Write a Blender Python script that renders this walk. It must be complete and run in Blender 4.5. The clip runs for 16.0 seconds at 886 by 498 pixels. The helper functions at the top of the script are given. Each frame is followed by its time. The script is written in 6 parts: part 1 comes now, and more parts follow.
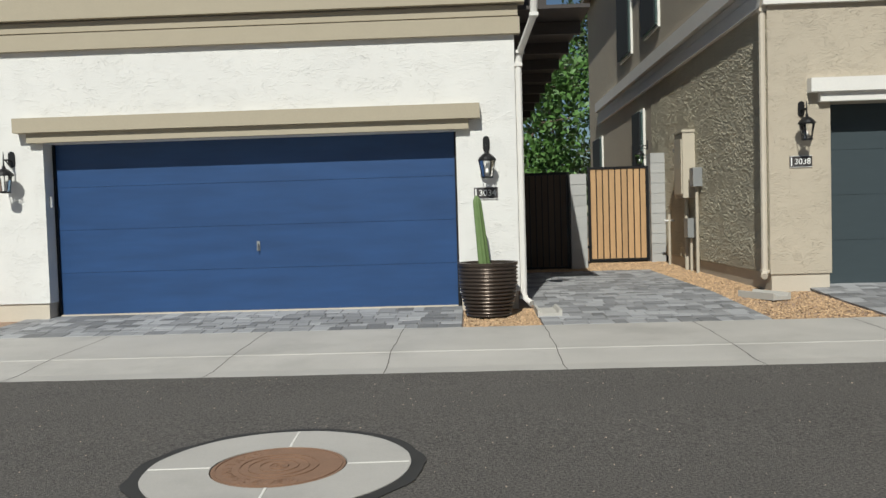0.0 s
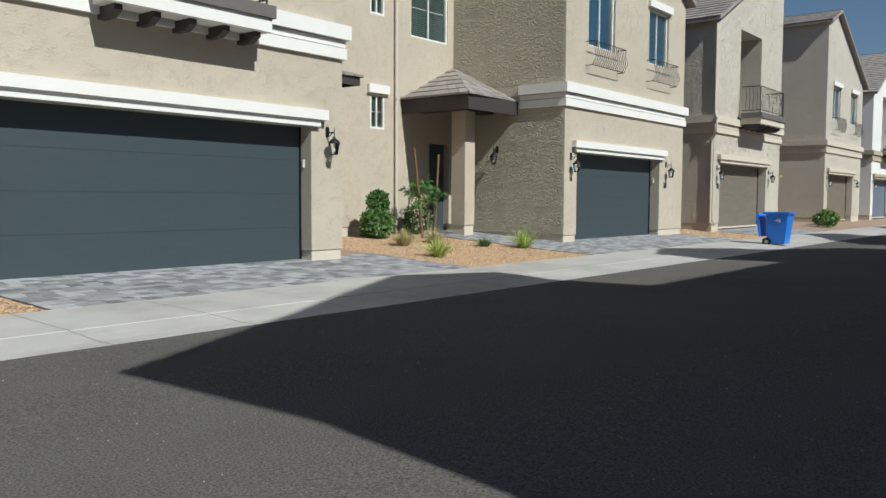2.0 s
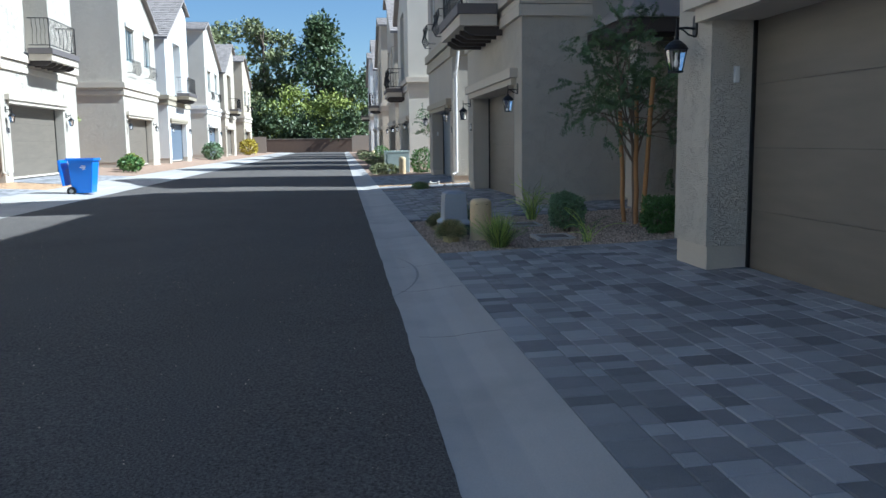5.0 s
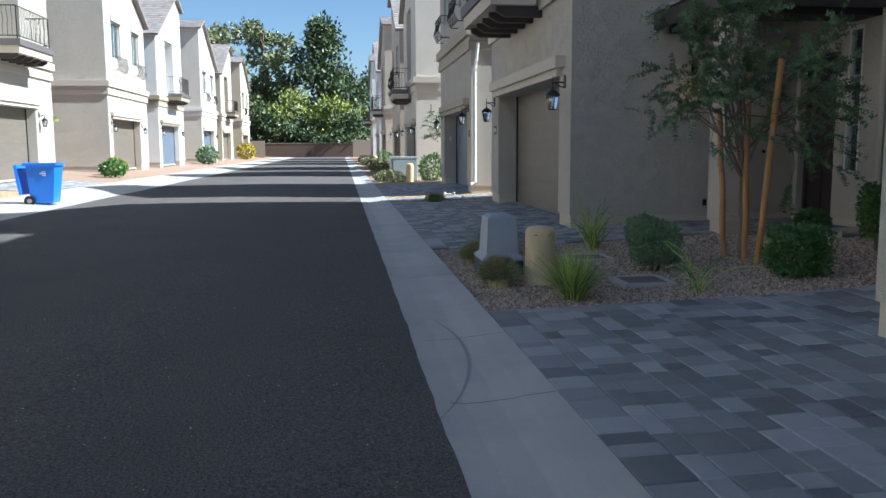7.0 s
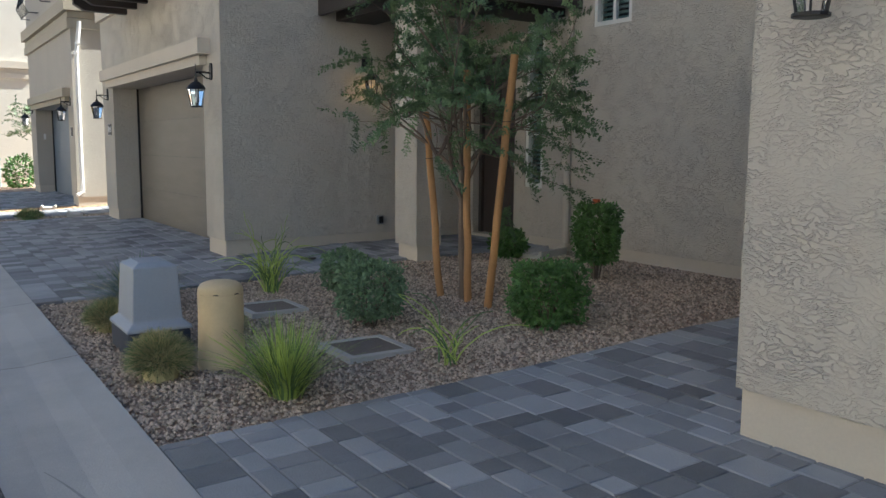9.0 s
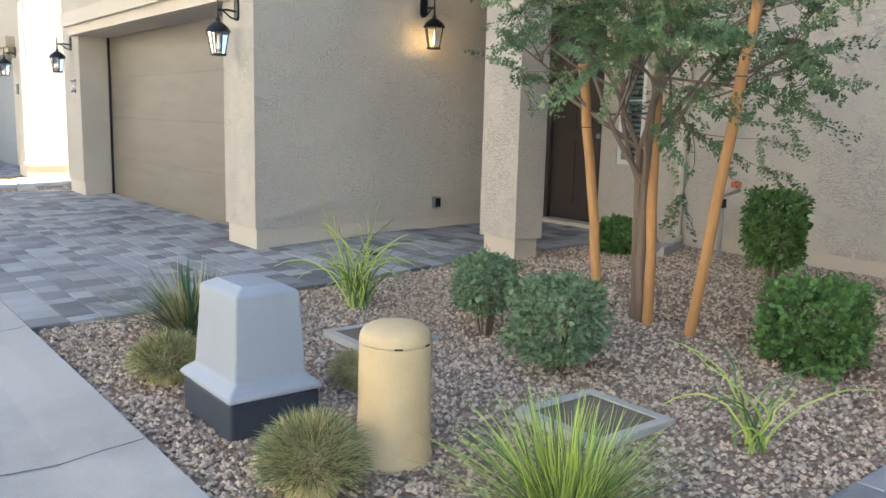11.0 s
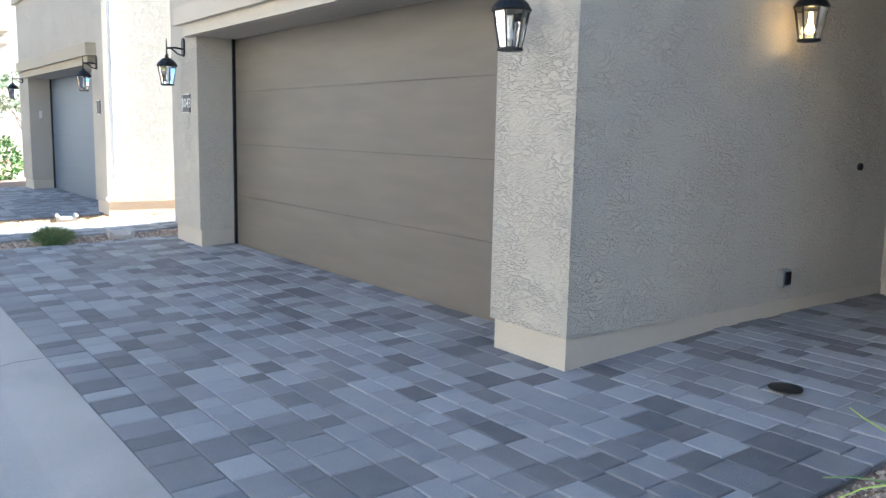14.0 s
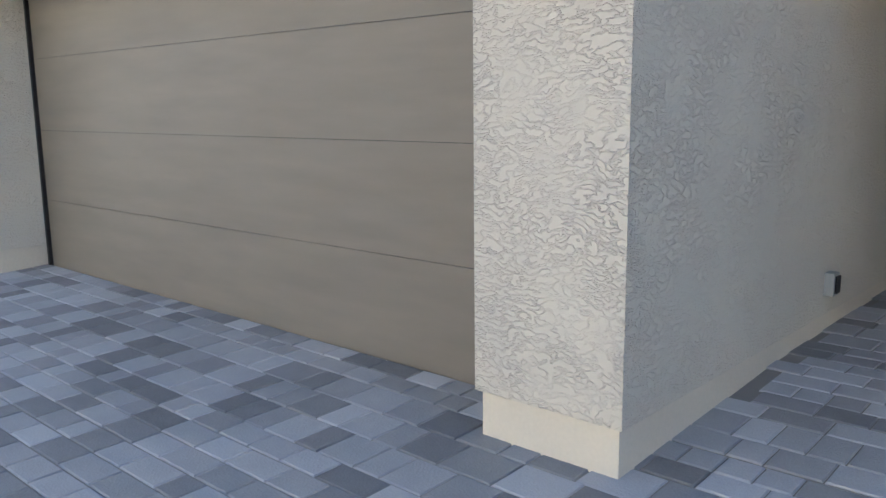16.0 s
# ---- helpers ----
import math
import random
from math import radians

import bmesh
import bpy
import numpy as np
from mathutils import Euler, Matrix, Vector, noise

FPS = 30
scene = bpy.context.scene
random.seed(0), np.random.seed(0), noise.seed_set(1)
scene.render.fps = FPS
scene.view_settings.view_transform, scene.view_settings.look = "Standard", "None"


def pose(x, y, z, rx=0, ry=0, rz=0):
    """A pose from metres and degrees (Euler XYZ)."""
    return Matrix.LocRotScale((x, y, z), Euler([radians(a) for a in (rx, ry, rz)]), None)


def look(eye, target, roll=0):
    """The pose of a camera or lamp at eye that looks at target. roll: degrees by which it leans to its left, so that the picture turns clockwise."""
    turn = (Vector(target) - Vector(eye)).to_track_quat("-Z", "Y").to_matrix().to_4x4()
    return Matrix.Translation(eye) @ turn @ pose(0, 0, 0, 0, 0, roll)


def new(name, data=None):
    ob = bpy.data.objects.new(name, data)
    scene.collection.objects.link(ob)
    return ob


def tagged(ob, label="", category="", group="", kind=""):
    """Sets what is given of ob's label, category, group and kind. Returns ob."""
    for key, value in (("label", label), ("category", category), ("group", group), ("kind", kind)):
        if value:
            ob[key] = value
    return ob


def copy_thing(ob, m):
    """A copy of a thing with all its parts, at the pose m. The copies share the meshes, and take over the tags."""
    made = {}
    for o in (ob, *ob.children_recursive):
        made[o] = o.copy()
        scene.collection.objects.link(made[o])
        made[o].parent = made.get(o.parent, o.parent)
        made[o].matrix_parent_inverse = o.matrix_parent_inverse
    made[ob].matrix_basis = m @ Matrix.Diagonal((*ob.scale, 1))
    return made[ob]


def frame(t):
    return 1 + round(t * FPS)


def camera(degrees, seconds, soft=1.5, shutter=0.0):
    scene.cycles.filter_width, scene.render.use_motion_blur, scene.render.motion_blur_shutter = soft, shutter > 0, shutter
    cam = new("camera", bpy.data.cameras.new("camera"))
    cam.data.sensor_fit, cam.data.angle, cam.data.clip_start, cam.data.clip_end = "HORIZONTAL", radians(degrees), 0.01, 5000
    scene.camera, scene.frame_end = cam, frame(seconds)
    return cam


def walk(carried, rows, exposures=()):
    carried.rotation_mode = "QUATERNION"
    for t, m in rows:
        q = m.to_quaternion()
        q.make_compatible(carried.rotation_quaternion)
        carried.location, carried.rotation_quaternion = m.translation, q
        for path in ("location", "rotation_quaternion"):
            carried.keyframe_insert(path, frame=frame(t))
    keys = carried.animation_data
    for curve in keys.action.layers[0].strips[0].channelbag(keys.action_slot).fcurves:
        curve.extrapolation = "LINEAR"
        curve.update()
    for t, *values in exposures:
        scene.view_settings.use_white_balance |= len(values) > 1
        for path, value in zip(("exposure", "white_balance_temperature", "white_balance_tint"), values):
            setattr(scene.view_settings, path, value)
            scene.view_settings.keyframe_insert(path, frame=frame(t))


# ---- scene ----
cam = camera(56.6, 16.0)
PATH = [
    (0, (-3.947, 1.653, 1.263), (-4.018, 3.65, 1.186), -1.7),
    (0.5, (-3.901, 1.526, 1.248), (-3.543, 3.491, 1.142), -1.6),
    (1, (-3.791, 1.536, 1.252), (-3.007, 3.372, 1.128), -1.5),
    (1.5, (-3.75, 1.486, 1.263), (-2.567, 3.095, 1.165), -0.7),
    (2, (-3.857, 1.421, 1.322), (-2.302, 2.673, 1.201), 0.3),
    (2.5, (-3.777, 1.627, 1.25), (-1.94, 2.409, 1.131), 0.2),
    (3, (-3.851, 1.752, 1.249), (-1.885, 2.096, 1.113), -1.1),
    (3.5, (-3.621, 1.749, 1.267), (-1.63, 1.707, 1.076), -0.9),
    (3.7, (-3.442, 1.832, 1.226), (-1.456, 1.664, 1.052), 0.5),
    (5.8, (-0.946, 2.002, 1.363), (1.019, 1.766, 1.08), -1.3),
    (6, (-0.592, 2.006, 1.34), (1.375, 1.777, 1.061), -1.4),
    (6.5, (0.188, 2.022, 1.332), (2.159, 1.787, 1.083), -1.3),
    (7, (1.003, 2.029, 1.312), (2.973, 1.789, 1.066), -0.3),
    (7.5, (1.594, 2.028, 1.352), (3.545, 1.665, 1.099), 0.3),
    (8, (2.246, 1.982, 1.377), (4.174, 1.512, 1.126), 0.0),
    (8.5, (2.896, 1.876, 1.404), (4.666, 0.97, 1.185), -0.0),
    (8.7, (3.123, 1.844, 1.421), (4.831, 0.825, 1.21), -0.0),
    (10.8, (5.7, 1.968, 1.376), (7.251, 0.744, 1.063), 1.4),
    (11, (5.975, 1.966, 1.35), (7.524, 0.742, 1.036), 1.5),
    (11.5, (6.593, 1.939, 1.364), (8.132, 0.706, 1.029), 1.2),
    (12, (7.274, 1.918, 1.368), (8.797, 0.672, 1.009), 1.2),
    (12.5, (7.914, 1.875, 1.38), (9.422, 0.617, 1.003), 1.1),
    (13, (8.609, 1.892, 1.419), (10.216, 0.743, 1.105), 0.5),
    (13.5, (9.201, 1.862, 1.408), (10.804, 0.712, 1.079), 0.8),
    (14, (9.784, 1.863, 1.413), (11.376, 0.686, 1.132), 1.2),
    (14.5, (10.315, 1.82, 1.401), (11.872, 0.599, 1.109), 1.5),
    (15, (10.831, 1.758, 1.363), (12.363, 0.51, 1.059), 1.2),
    (15.5, (11.239, 1.614, 1.301), (12.584, 0.165, 0.997), 1.6),
    (16, (11.584, 1.059, 1.411), (12.911, -0.396, 1.063), -0.7),
]
walk(cam, [(t, look(eye, target, roll)) for t, eye, target, roll in PATH], [
    (0.0, -0.13, 6250, 5), (1.5, 0.03, 6100, 5), (2.5, 0.33, 5600, 4), (3.5, 0.95, 5000, 3), (6.0, 1.22, 5350, 5),
    (7.0, 1.35, 5450, 6), (8.5, 1.58, 5750, 6), (9.6, 2.75, 6200, 6), (10.8, 3.4, 6350, 6), (12.5, 3.35, 5850, 6), (14.5, 2.98, 5500, 5), (16.0, 3.1, 5650, 6)])

# ---- world and sun ----
SUN_DIR = Vector((-0.165, -1.0, 0.96)).normalized()
world = bpy.data.worlds.new("sky_world")
scene.world = world
world.use_nodes = True
wn = world.node_tree
sky = wn.nodes.new("ShaderNodeTexSky")
sky.sky_type = "NISHITA"
sky.sun_disc = False
sky.sun_elevation = math.asin(SUN_DIR.z)
sky.sun_rotation = math.atan2(SUN_DIR.x, SUN_DIR.y)
sky.air_density, sky.dust_density, sky.ozone_density = 1.0, 0.2, 2.6
wn.links.new(sky.outputs[0], wn.nodes["Background"].inputs[0])
wn.nodes["Background"].inputs[1].default_value = 0.048
sun = new("sun", bpy.data.lights.new("sun", "SUN"))
sun.data.energy, sun.data.angle, sun.data.color = 4.8, radians(0.55), (1.0, 0.95, 0.87)
sun.matrix_world = look((0, 0, 30), tuple(Vector((0, 0, 30)) - SUN_DIR))


# ---- materials ----
def nodes_of(name):
    m = bpy.data.materials.new(name)
    m.use_nodes = True
    return m, m.node_tree, m.node_tree.nodes["Principled BSDF"]


def node(tree, kind, **values):
    n = tree.nodes.new(kind)
    for k, v in values.items():
        n.inputs[k.replace("_", " ")].default_value = v
    return n


def mat(name, color, rough=0.8, metal=0.0, spread=0.1, scale=3.0, fine=60.0, fine_amount=0.06, bump=0.0, bump_scale=80.0, each=0.0, dirt=0.0, stretch=(1, 1, 1)):
    """Colour with broad and fine variation, a relief and, for pieces, a variation from piece to piece."""
    m, tree, bsdf = nodes_of(name)
    link = tree.links.new
    geo = tree.nodes.new("ShaderNodeNewGeometry")
    scl = tree.nodes.new("ShaderNodeMapping")
    scl.inputs["Scale"].default_value = stretch
    link(geo.outputs["Position"], scl.inputs["Vector"])
    at = scl.outputs[0]
    broad = node(tree, "ShaderNodeTexNoise", Scale=scale, Detail=4.0)
    small = node(tree, "ShaderNodeTexNoise", Scale=fine, Detail=3.0)
    link(at, broad.inputs["Vector"]), link(at, small.inputs["Vector"])
    value = tree.nodes.new("ShaderNodeMath")
    value.operation = "MULTIPLY_ADD"
    link(broad.outputs[0], value.inputs[0])
    value.inputs[1].default_value, value.inputs[2].default_value = 2 * spread, 1.0 - spread
    value2 = tree.nodes.new("ShaderNodeMath")
    value2.operation = "MULTIPLY_ADD"
    link(small.outputs[0], value2.inputs[0])
    value2.inputs[1].default_value = 2 * fine_amount
    link(value.outputs[0], value2.inputs[2])
    out = value2.outputs[0]
    if each:
        info = tree.nodes.new("ShaderNodeObjectInfo")
        isl = tree.nodes.new("ShaderNodeMath")
        isl.operation = "ADD"
        link(info.outputs["Random"], isl.inputs[0]), link(geo.outputs["Random Per Island"], isl.inputs[1])
        fr = tree.nodes.new("ShaderNodeMath")
        fr.operation = "FRACT"
        link(isl.outputs[0], fr.inputs[0])
        v3 = tree.nodes.new("ShaderNodeMath")
        v3.operation = "MULTIPLY_ADD"
        link(fr.outputs[0], v3.inputs[0])
        v3.inputs[1].default_value = 2 * each
        shift = tree.nodes.new("ShaderNodeMath")
        shift.operation = "SUBTRACT"
        link(out, shift.inputs[0])
        shift.inputs[1].default_value = each + fine_amount
        link(shift.outputs[0], v3.inputs[2])
        out = v3.outputs[0]
    else:
        shift = tree.nodes.new("ShaderNodeMath")
        shift.operation = "SUBTRACT"
        link(out, shift.inputs[0])
        shift.inputs[1].default_value = fine_amount
        out = shift.outputs[0]
    tint = tree.nodes.new("ShaderNodeVectorMath")
    tint.operation = "SCALE"
    tint.inputs[0].default_value = color
    link(out, tint.inputs["Scale"])
    result = tint.outputs[0]
    if dirt:
        blot = node(tree, "ShaderNodeTexNoise", Scale=scale * 0.35, Detail=6.0, Roughness=0.65)
        link(at, blot.inputs["Vector"])
        ramp = tree.nodes.new("ShaderNodeMapRange")
        ramp.inputs["From Min"].default_value, ramp.inputs["From Max"].default_value = 0.5, 0.72
        ramp.inputs["To Min"].default_value, ramp.inputs["To Max"].default_value = 1.0, 1.0 - dirt
        link(blot.outputs[0], ramp.inputs["Value"])
        t2 = tree.nodes.new("ShaderNodeVectorMath")
        t2.operation = "SCALE"
        link(result, t2.inputs[0]), link(ramp.outputs[0], t2.inputs["Scale"])
        result = t2.outputs[0]
    link(result, bsdf.inputs["Base Color"])
    bsdf.inputs["Roughness"].default_value, bsdf.inputs["Metallic"].default_value = rough, metal
    if bump:
        tex = node(tree, "ShaderNodeTexNoise", Scale=bump_scale, Detail=3.0)
        link(at, tex.inputs["Vector"])
        b = node(tree, "ShaderNodeBump", Strength=1.0, Distance=bump)
        link(tex.outputs[0], b.inputs["Height"]), link(b.outputs[0], bsdf.inputs["Normal"])
    return m


def stucco(name, color, coarse=0.0030, size=15.0):
    """Troweled stucco: short smeared ridges over a fine sand grain."""
    m, tree, bsdf = nodes_of(name)
    link = tree.links.new
    geo = tree.nodes.new("ShaderNodeNewGeometry")
    warp = node(tree, "ShaderNodeTexNoise", Scale=3.5, Detail=2.0)
    link(geo.outputs["Position"], warp.inputs["Vector"])
    mix = tree.nodes.new("ShaderNodeVectorMath")
    mix.operation = "MULTIPLY_ADD"
    link(warp.outputs["Color"], mix.inputs[0])
    mix.inputs[1].default_value = (0.12, 0.12, 0.12)
    link(geo.outputs["Position"], mix.inputs[2])
    squash = tree.nodes.new("ShaderNodeMapping")
    squash.inputs["Scale"].default_value = (1.0, 1.0, 2.3)
    link(mix.outputs[0], squash.inputs["Vector"])
    ridge = node(tree, "ShaderNodeTexNoise", Scale=size, Detail=2.0, Roughness=0.55)
    link(squash.outputs[0], ridge.inputs["Vector"])
    away = tree.nodes.new("ShaderNodeMath")
    away.operation = "SUBTRACT"
    away.inputs[1].default_value = 0.5
    link(ridge.outputs[0], away.inputs[0])
    size_of = tree.nodes.new("ShaderNodeMath")
    size_of.operation = "ABSOLUTE"
    link(away.outputs[0], size_of.inputs[0])
    cut = tree.nodes.new("ShaderNodeMapRange")
    cut.interpolation_type = "SMOOTHSTEP"
    cut.inputs["From Min"].default_value, cut.inputs["From Max"].default_value = 0.008, 0.06
    cut.inputs["To Min"].default_value, cut.inputs["To Max"].default_value = 1.0, 0.0
    link(size_of.outputs[0], cut.inputs["Value"])
    sand = node(tree, "ShaderNodeTexNoise", Scale=220.0, Detail=2.0)
    link(geo.outputs["Position"], sand.inputs["Vector"])
    add = tree.nodes.new("ShaderNodeMath")
    add.operation = "MULTIPLY_ADD"
    link(sand.outputs[0], add.inputs[0])
    add.inputs[1].default_value = 0.22
    patch = node(tree, "ShaderNodeTexNoise", Scale=5.0, Detail=2.0)
    link(geo.outputs["Position"], patch.inputs["Vector"])
    worn = tree.nodes.new("ShaderNodeMapRange")
    worn.inputs["From Min"].default_value, worn.inputs["From Max"].default_value = 0.38, 0.62
    worn.inputs["To Min"].default_value = 0.25
    link(patch.outputs[0], worn.inputs["Value"])
    ridges = tree.nodes.new("ShaderNodeMath")
    ridges.operation = "MULTIPLY"
    link(cut.outputs[0], ridges.inputs[0]), link(worn.outputs[0], ridges.inputs[1])
    link(ridges.outputs[0], add.inputs[2])
    b = node(tree, "ShaderNodeBump", Strength=1.0, Distance=coarse)
    link(add.outputs[0], b.inputs["Height"]), link(b.outputs[0], bsdf.inputs["Normal"])
    broad = node(tree, "ShaderNodeTexNoise", Scale=0.9, Detail=5.0)
    link(geo.outputs["Position"], broad.inputs["Vector"])
    v = tree.nodes.new("ShaderNodeMapRange")
    v.inputs["To Min"].default_value, v.inputs["To Max"].default_value = 0.90, 1.08
    link(broad.outputs[0], v.inputs["Value"])
    tint = tree.nodes.new("ShaderNodeVectorMath")
    tint.operation = "SCALE"
    tint.inputs[0].default_value = color
    link(v.outputs[0], tint.inputs["Scale"]), link(tint.outputs[0], bsdf.inputs["Base Color"])
    bsdf.inputs["Roughness"].default_value = 0.9
    return m


BEIGE = stucco("stucco_beige", (0.48, 0.42, 0.33), 0.004, 14.0)
BEIGE_FINE = stucco("stucco_beige_fine", (0.43, 0.39, 0.295), 0.0006)
GREIGE = stucco("stucco_greige", (0.52, 0.475, 0.40), 0.0072, 18.0)
WHITE = stucco("stucco_white", (0.72, 0.71, 0.68), 0.0025)
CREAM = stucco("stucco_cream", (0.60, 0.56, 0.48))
# cream darkened in the colour itself, for a white wall that gets less sun
CREAM_SHADED = stucco("stucco_cream_shaded", (0.45, 0.41, 0.345))
TAN = stucco("stucco_tan", (0.50, 0.43, 0.32))
TRIM_WHITE = mat("trim_white", (0.72, 0.70, 0.66), 0.8, spread=0.05, bump=0.001)
TRIM_TAN = mat("trim_tan", (0.40, 0.35, 0.26), 0.8, spread=0.05, bump=0.001)
TRIM_BEIGE = mat("trim_beige", (0.56, 0.50, 0.41), 0.8, spread=0.05, bump=0.001)
PLINTH = mat("plinth_paint", (0.55, 0.49, 0.40), 0.85, spread=0.06, bump=0.0015, bump_scale=40)
NAVY = mat("door_navy", (0.020, 0.060, 0.165), 0.42, spread=0.3, scale=1.2, bump=0.0008, bump_scale=120, stretch=(1, 1, 6))
DARKGREEN = mat("door_dark_green", (0.042, 0.058, 0.066), 0.5, spread=0.08, bump=0.0008, bump_scale=120, stretch=(1, 1, 6))
BROWN = mat("door_brown", (0.165, 0.143, 0.114), 0.5, spread=0.22, scale=1.5, bump=0.0008, bump_scale=120, stretch=(1, 1, 6))
BLUEGRAY = mat("door_blue_gray", (0.13, 0.165, 0.21), 0.5, spread=0.06, bump=0.0008, bump_scale=120, stretch=(1, 1, 6))
ENTRY = mat("entry_door_brown", (0.055, 0.043, 0.038), 0.4, spread=0.06)
BLACK = mat("black_iron", (0.012, 0.012, 0.013), 0.45, 0.3, spread=0.05)
ASPHALT = mat("asphalt", (0.117, 0.108, 0.099), 0.9, spread=0.14, scale=0.7, fine=70, fine_amount=1.3, bump=0.012, bump_scale=120, dirt=0.15)
ASPHALT.node_tree.nodes["Principled BSDF"].inputs["Specular IOR Level"].default_value = 0.2
CONCRETE = mat("concrete", (0.43, 0.41, 0.38), 0.6, spread=0.16, scale=1.6, fine=90, fine_amount=0.10, bump=0.0016, bump_scale=120, dirt=0.26)
PAVER = mat("paver", (0.256, 0.257, 0.262), 0.66, spread=0.12, scale=8, fine=120, fine_amount=0.12, bump=0.003, bump_scale=110, each=0.46)
JOINT = mat("joint_sand", (0.19, 0.18, 0.165), 0.95, spread=0.1)
GRAVEL = mat("gravel", (0.34, 0.235, 0.165), 0.9, spread=0.2, scale=6, fine=45, fine_amount=0.3, bump=0.02, bump_scale=55)
SOIL = mat("soil", (0.20, 0.16, 0.12), 0.95, spread=0.15)
TILE = mat("roof_tile", (0.27, 0.24, 0.22), 0.85, spread=0.1, each=0.16, bump=0.002)


# ---- mesh helpers ----
def part(name, bm, material, parent=None, label="", kind="", smooth=False, weld=False):
    bmesh.ops.recalc_face_normals(bm, faces=bm.faces)
    if weld:
        bmesh.ops.remove_doubles(bm, verts=bm.verts, dist=0.0005)
    me = bpy.data.meshes.new(name)
    bm.to_mesh(me)
    bm.free()
    me.materials.append(material)
    if smooth:
        for p in me.polygons:
            p.use_smooth = True
    ob = new(name, me)
    if parent is not None:
        ob.parent = parent
    return tagged(ob, label=label, kind=kind)


def thing(name, label, category, at=(0, 0, 0), group="", kind="", rz=0):
    ob = new(name)
    ob.matrix_basis = pose(*at, 0, 0, rz)
    return tagged(ob, label, category, group, kind)


def bx(bm, x0, x1, y0, y1, z0, z1, m=None):
    vs = [bm.verts.new((x, y, z)) for x in (x0, x1) for y in (y0, y1) for z in (z0, z1)]
    if m is not None:
        for v in vs:
            v.co = m @ v.co
    for f in ((0, 1, 3, 2), (4, 6, 7, 5), (0, 4, 5, 1), (2, 3, 7, 6), (0, 2, 6, 4), (1, 5, 7, 3)):
        bm.faces.new([vs[i] for i in f])
    return vs


def boxes(*rows):
    bm = bmesh.new()
    for r in rows:
        bx(bm, *r)
    return bm


def prism(bm, pts, axis, a, b):
    """A polygon pushed along an axis from a to b; pts lie in the other two axes, in order."""
    def put(p, s):
        q = list(p)
        q.insert(axis, s)
        return bm.verts.new(q)
    one, two = [put(p, a) for p in pts], [put(p, b) for p in pts]
    bm.faces.new(one), bm.faces.new(two[::-1])
    for i in range(len(pts)):
        j = (i + 1) % len(pts)
        bm.faces.new((one[i], one[j], two[j], two[i]))


# ---- ground ----
def strip(name, rows, x0, x1, material, label, step=4.0, kind="structure"):
    """A long strip of ground whose profile across the street is rows of (y, z)."""
    bm = bmesh.new()
    n = max(1, int((x1 - x0) / step))
    grid = [[bm.verts.new((x0 + (x1 - x0) * i / n, y, z)) for y, z in rows] for i in range(n + 1)]
    for a, b in zip(grid, grid[1:]):
        for k in range(len(rows) - 1):
            bm.faces.new((a[k], b[k], b[k + 1], a[k + 1]))
    return part(name, bm, material, None, label, kind)


def along(rows, y):
    return float(np.interp(y, [r[0] for r in rows], [r[1] for r in rows]))


COURT_N = [(10.5, 0.075), (11.76, 0.13), (12.64, 0.19), (15.5, 0.38), (19, 0.44)]
YARD_N = [(10.5, 0.075), (11.76, 0.13), (12.64, 0.17), (16, 0.20), (18.7, 0.26), (24, 0.3)]
COURT_S = [(-5.2, 0.20), (-2.8, 0.18), (-1.33, 0.10), (-0.3, 0.07), (0.92, 0.035)]


def strip_of(name, rows, x0, x1, material, label, sink=0.0, step=2.0, kind="structure"):
    return strip(name, [(y, z - sink) for y, z in rows], x0, x1, material, label, step, kind)


strip("ground", [(-600, -0.05), (-12, -0.03), (-5, 0.0), (1.05, -0.09), (8.9, -0.09), (10.6, -0.05), (24, -0.02), (600, 0.1)], -400, 700, SOIL, "bare tan desert soil around the houses", 50)


def edged_road():
    """Asphalt whose two long edges waver by a centimetre."""
    bm = bmesh.new()
    xs = [-40 + 4 * k for k in range(6)] + [-16 + 0.2 * k for k in range(230)] + [30 + 4 * k for k in range(23)]
    rows = [(1.575, 0.002), (3.4, 0.02), (5.0, 0.03), (6.7, 0.02), (8.31, 0.002)]
    grid = []
    for x in xs:
        w = 0.012 * noise.noise(Vector((x * 2.3, 0.3, 0))) + 0.01 * noise.noise(Vector((x * 7, 4.3, 0)))
        grid.append([bm.verts.new((x, y + (w if k in (0, 4) else 0), z)) for k, (y, z) in enumerate(rows)])
    for a, b in zip(grid, grid[1:]):
        for k in range(4):
            bm.faces.new((a[k], b[k], b[k + 1], a[k + 1]))
    return part("road", bm, ASPHALT, None, "worn gray asphalt of a narrow street", "structure")


edged_road()
strip("pavement_gutter_south", [(0.925, -0.05), (0.925, 0.035), (1.1, 0.022), (1.25, 0.0), (1.42, -0.008), (1.60, 0.0), (1.601, -0.1)], -40, 116, CONCRETE, "light rolled concrete gutter beside the asphalt", 1.0)
strip("pavement_gutter_north", [(8.289, -0.1), (8.29, 0.0), (8.6, -0.003), (9.13, 0.038), (9.145, 0.030), (9.16, 0.042), (10.49, 0.073), (10.5, 0.0)], -40, 116, CONCRETE, "light concrete gutter and sidewalk in the sun")
strip_of("ground_yard", [(10.495, 0.07)] + YARD_N[1:] + [(34, 0.3)], -40, 3.5, GRAVEL, "tan decomposed gravel side yard between the houses", 0.025)
strip_of("ground_yard", COURT_N + [(34, 0.44)], 3.5, 116, GRAVEL, "tan decomposed gravel yards on the sunny side", 0.025)
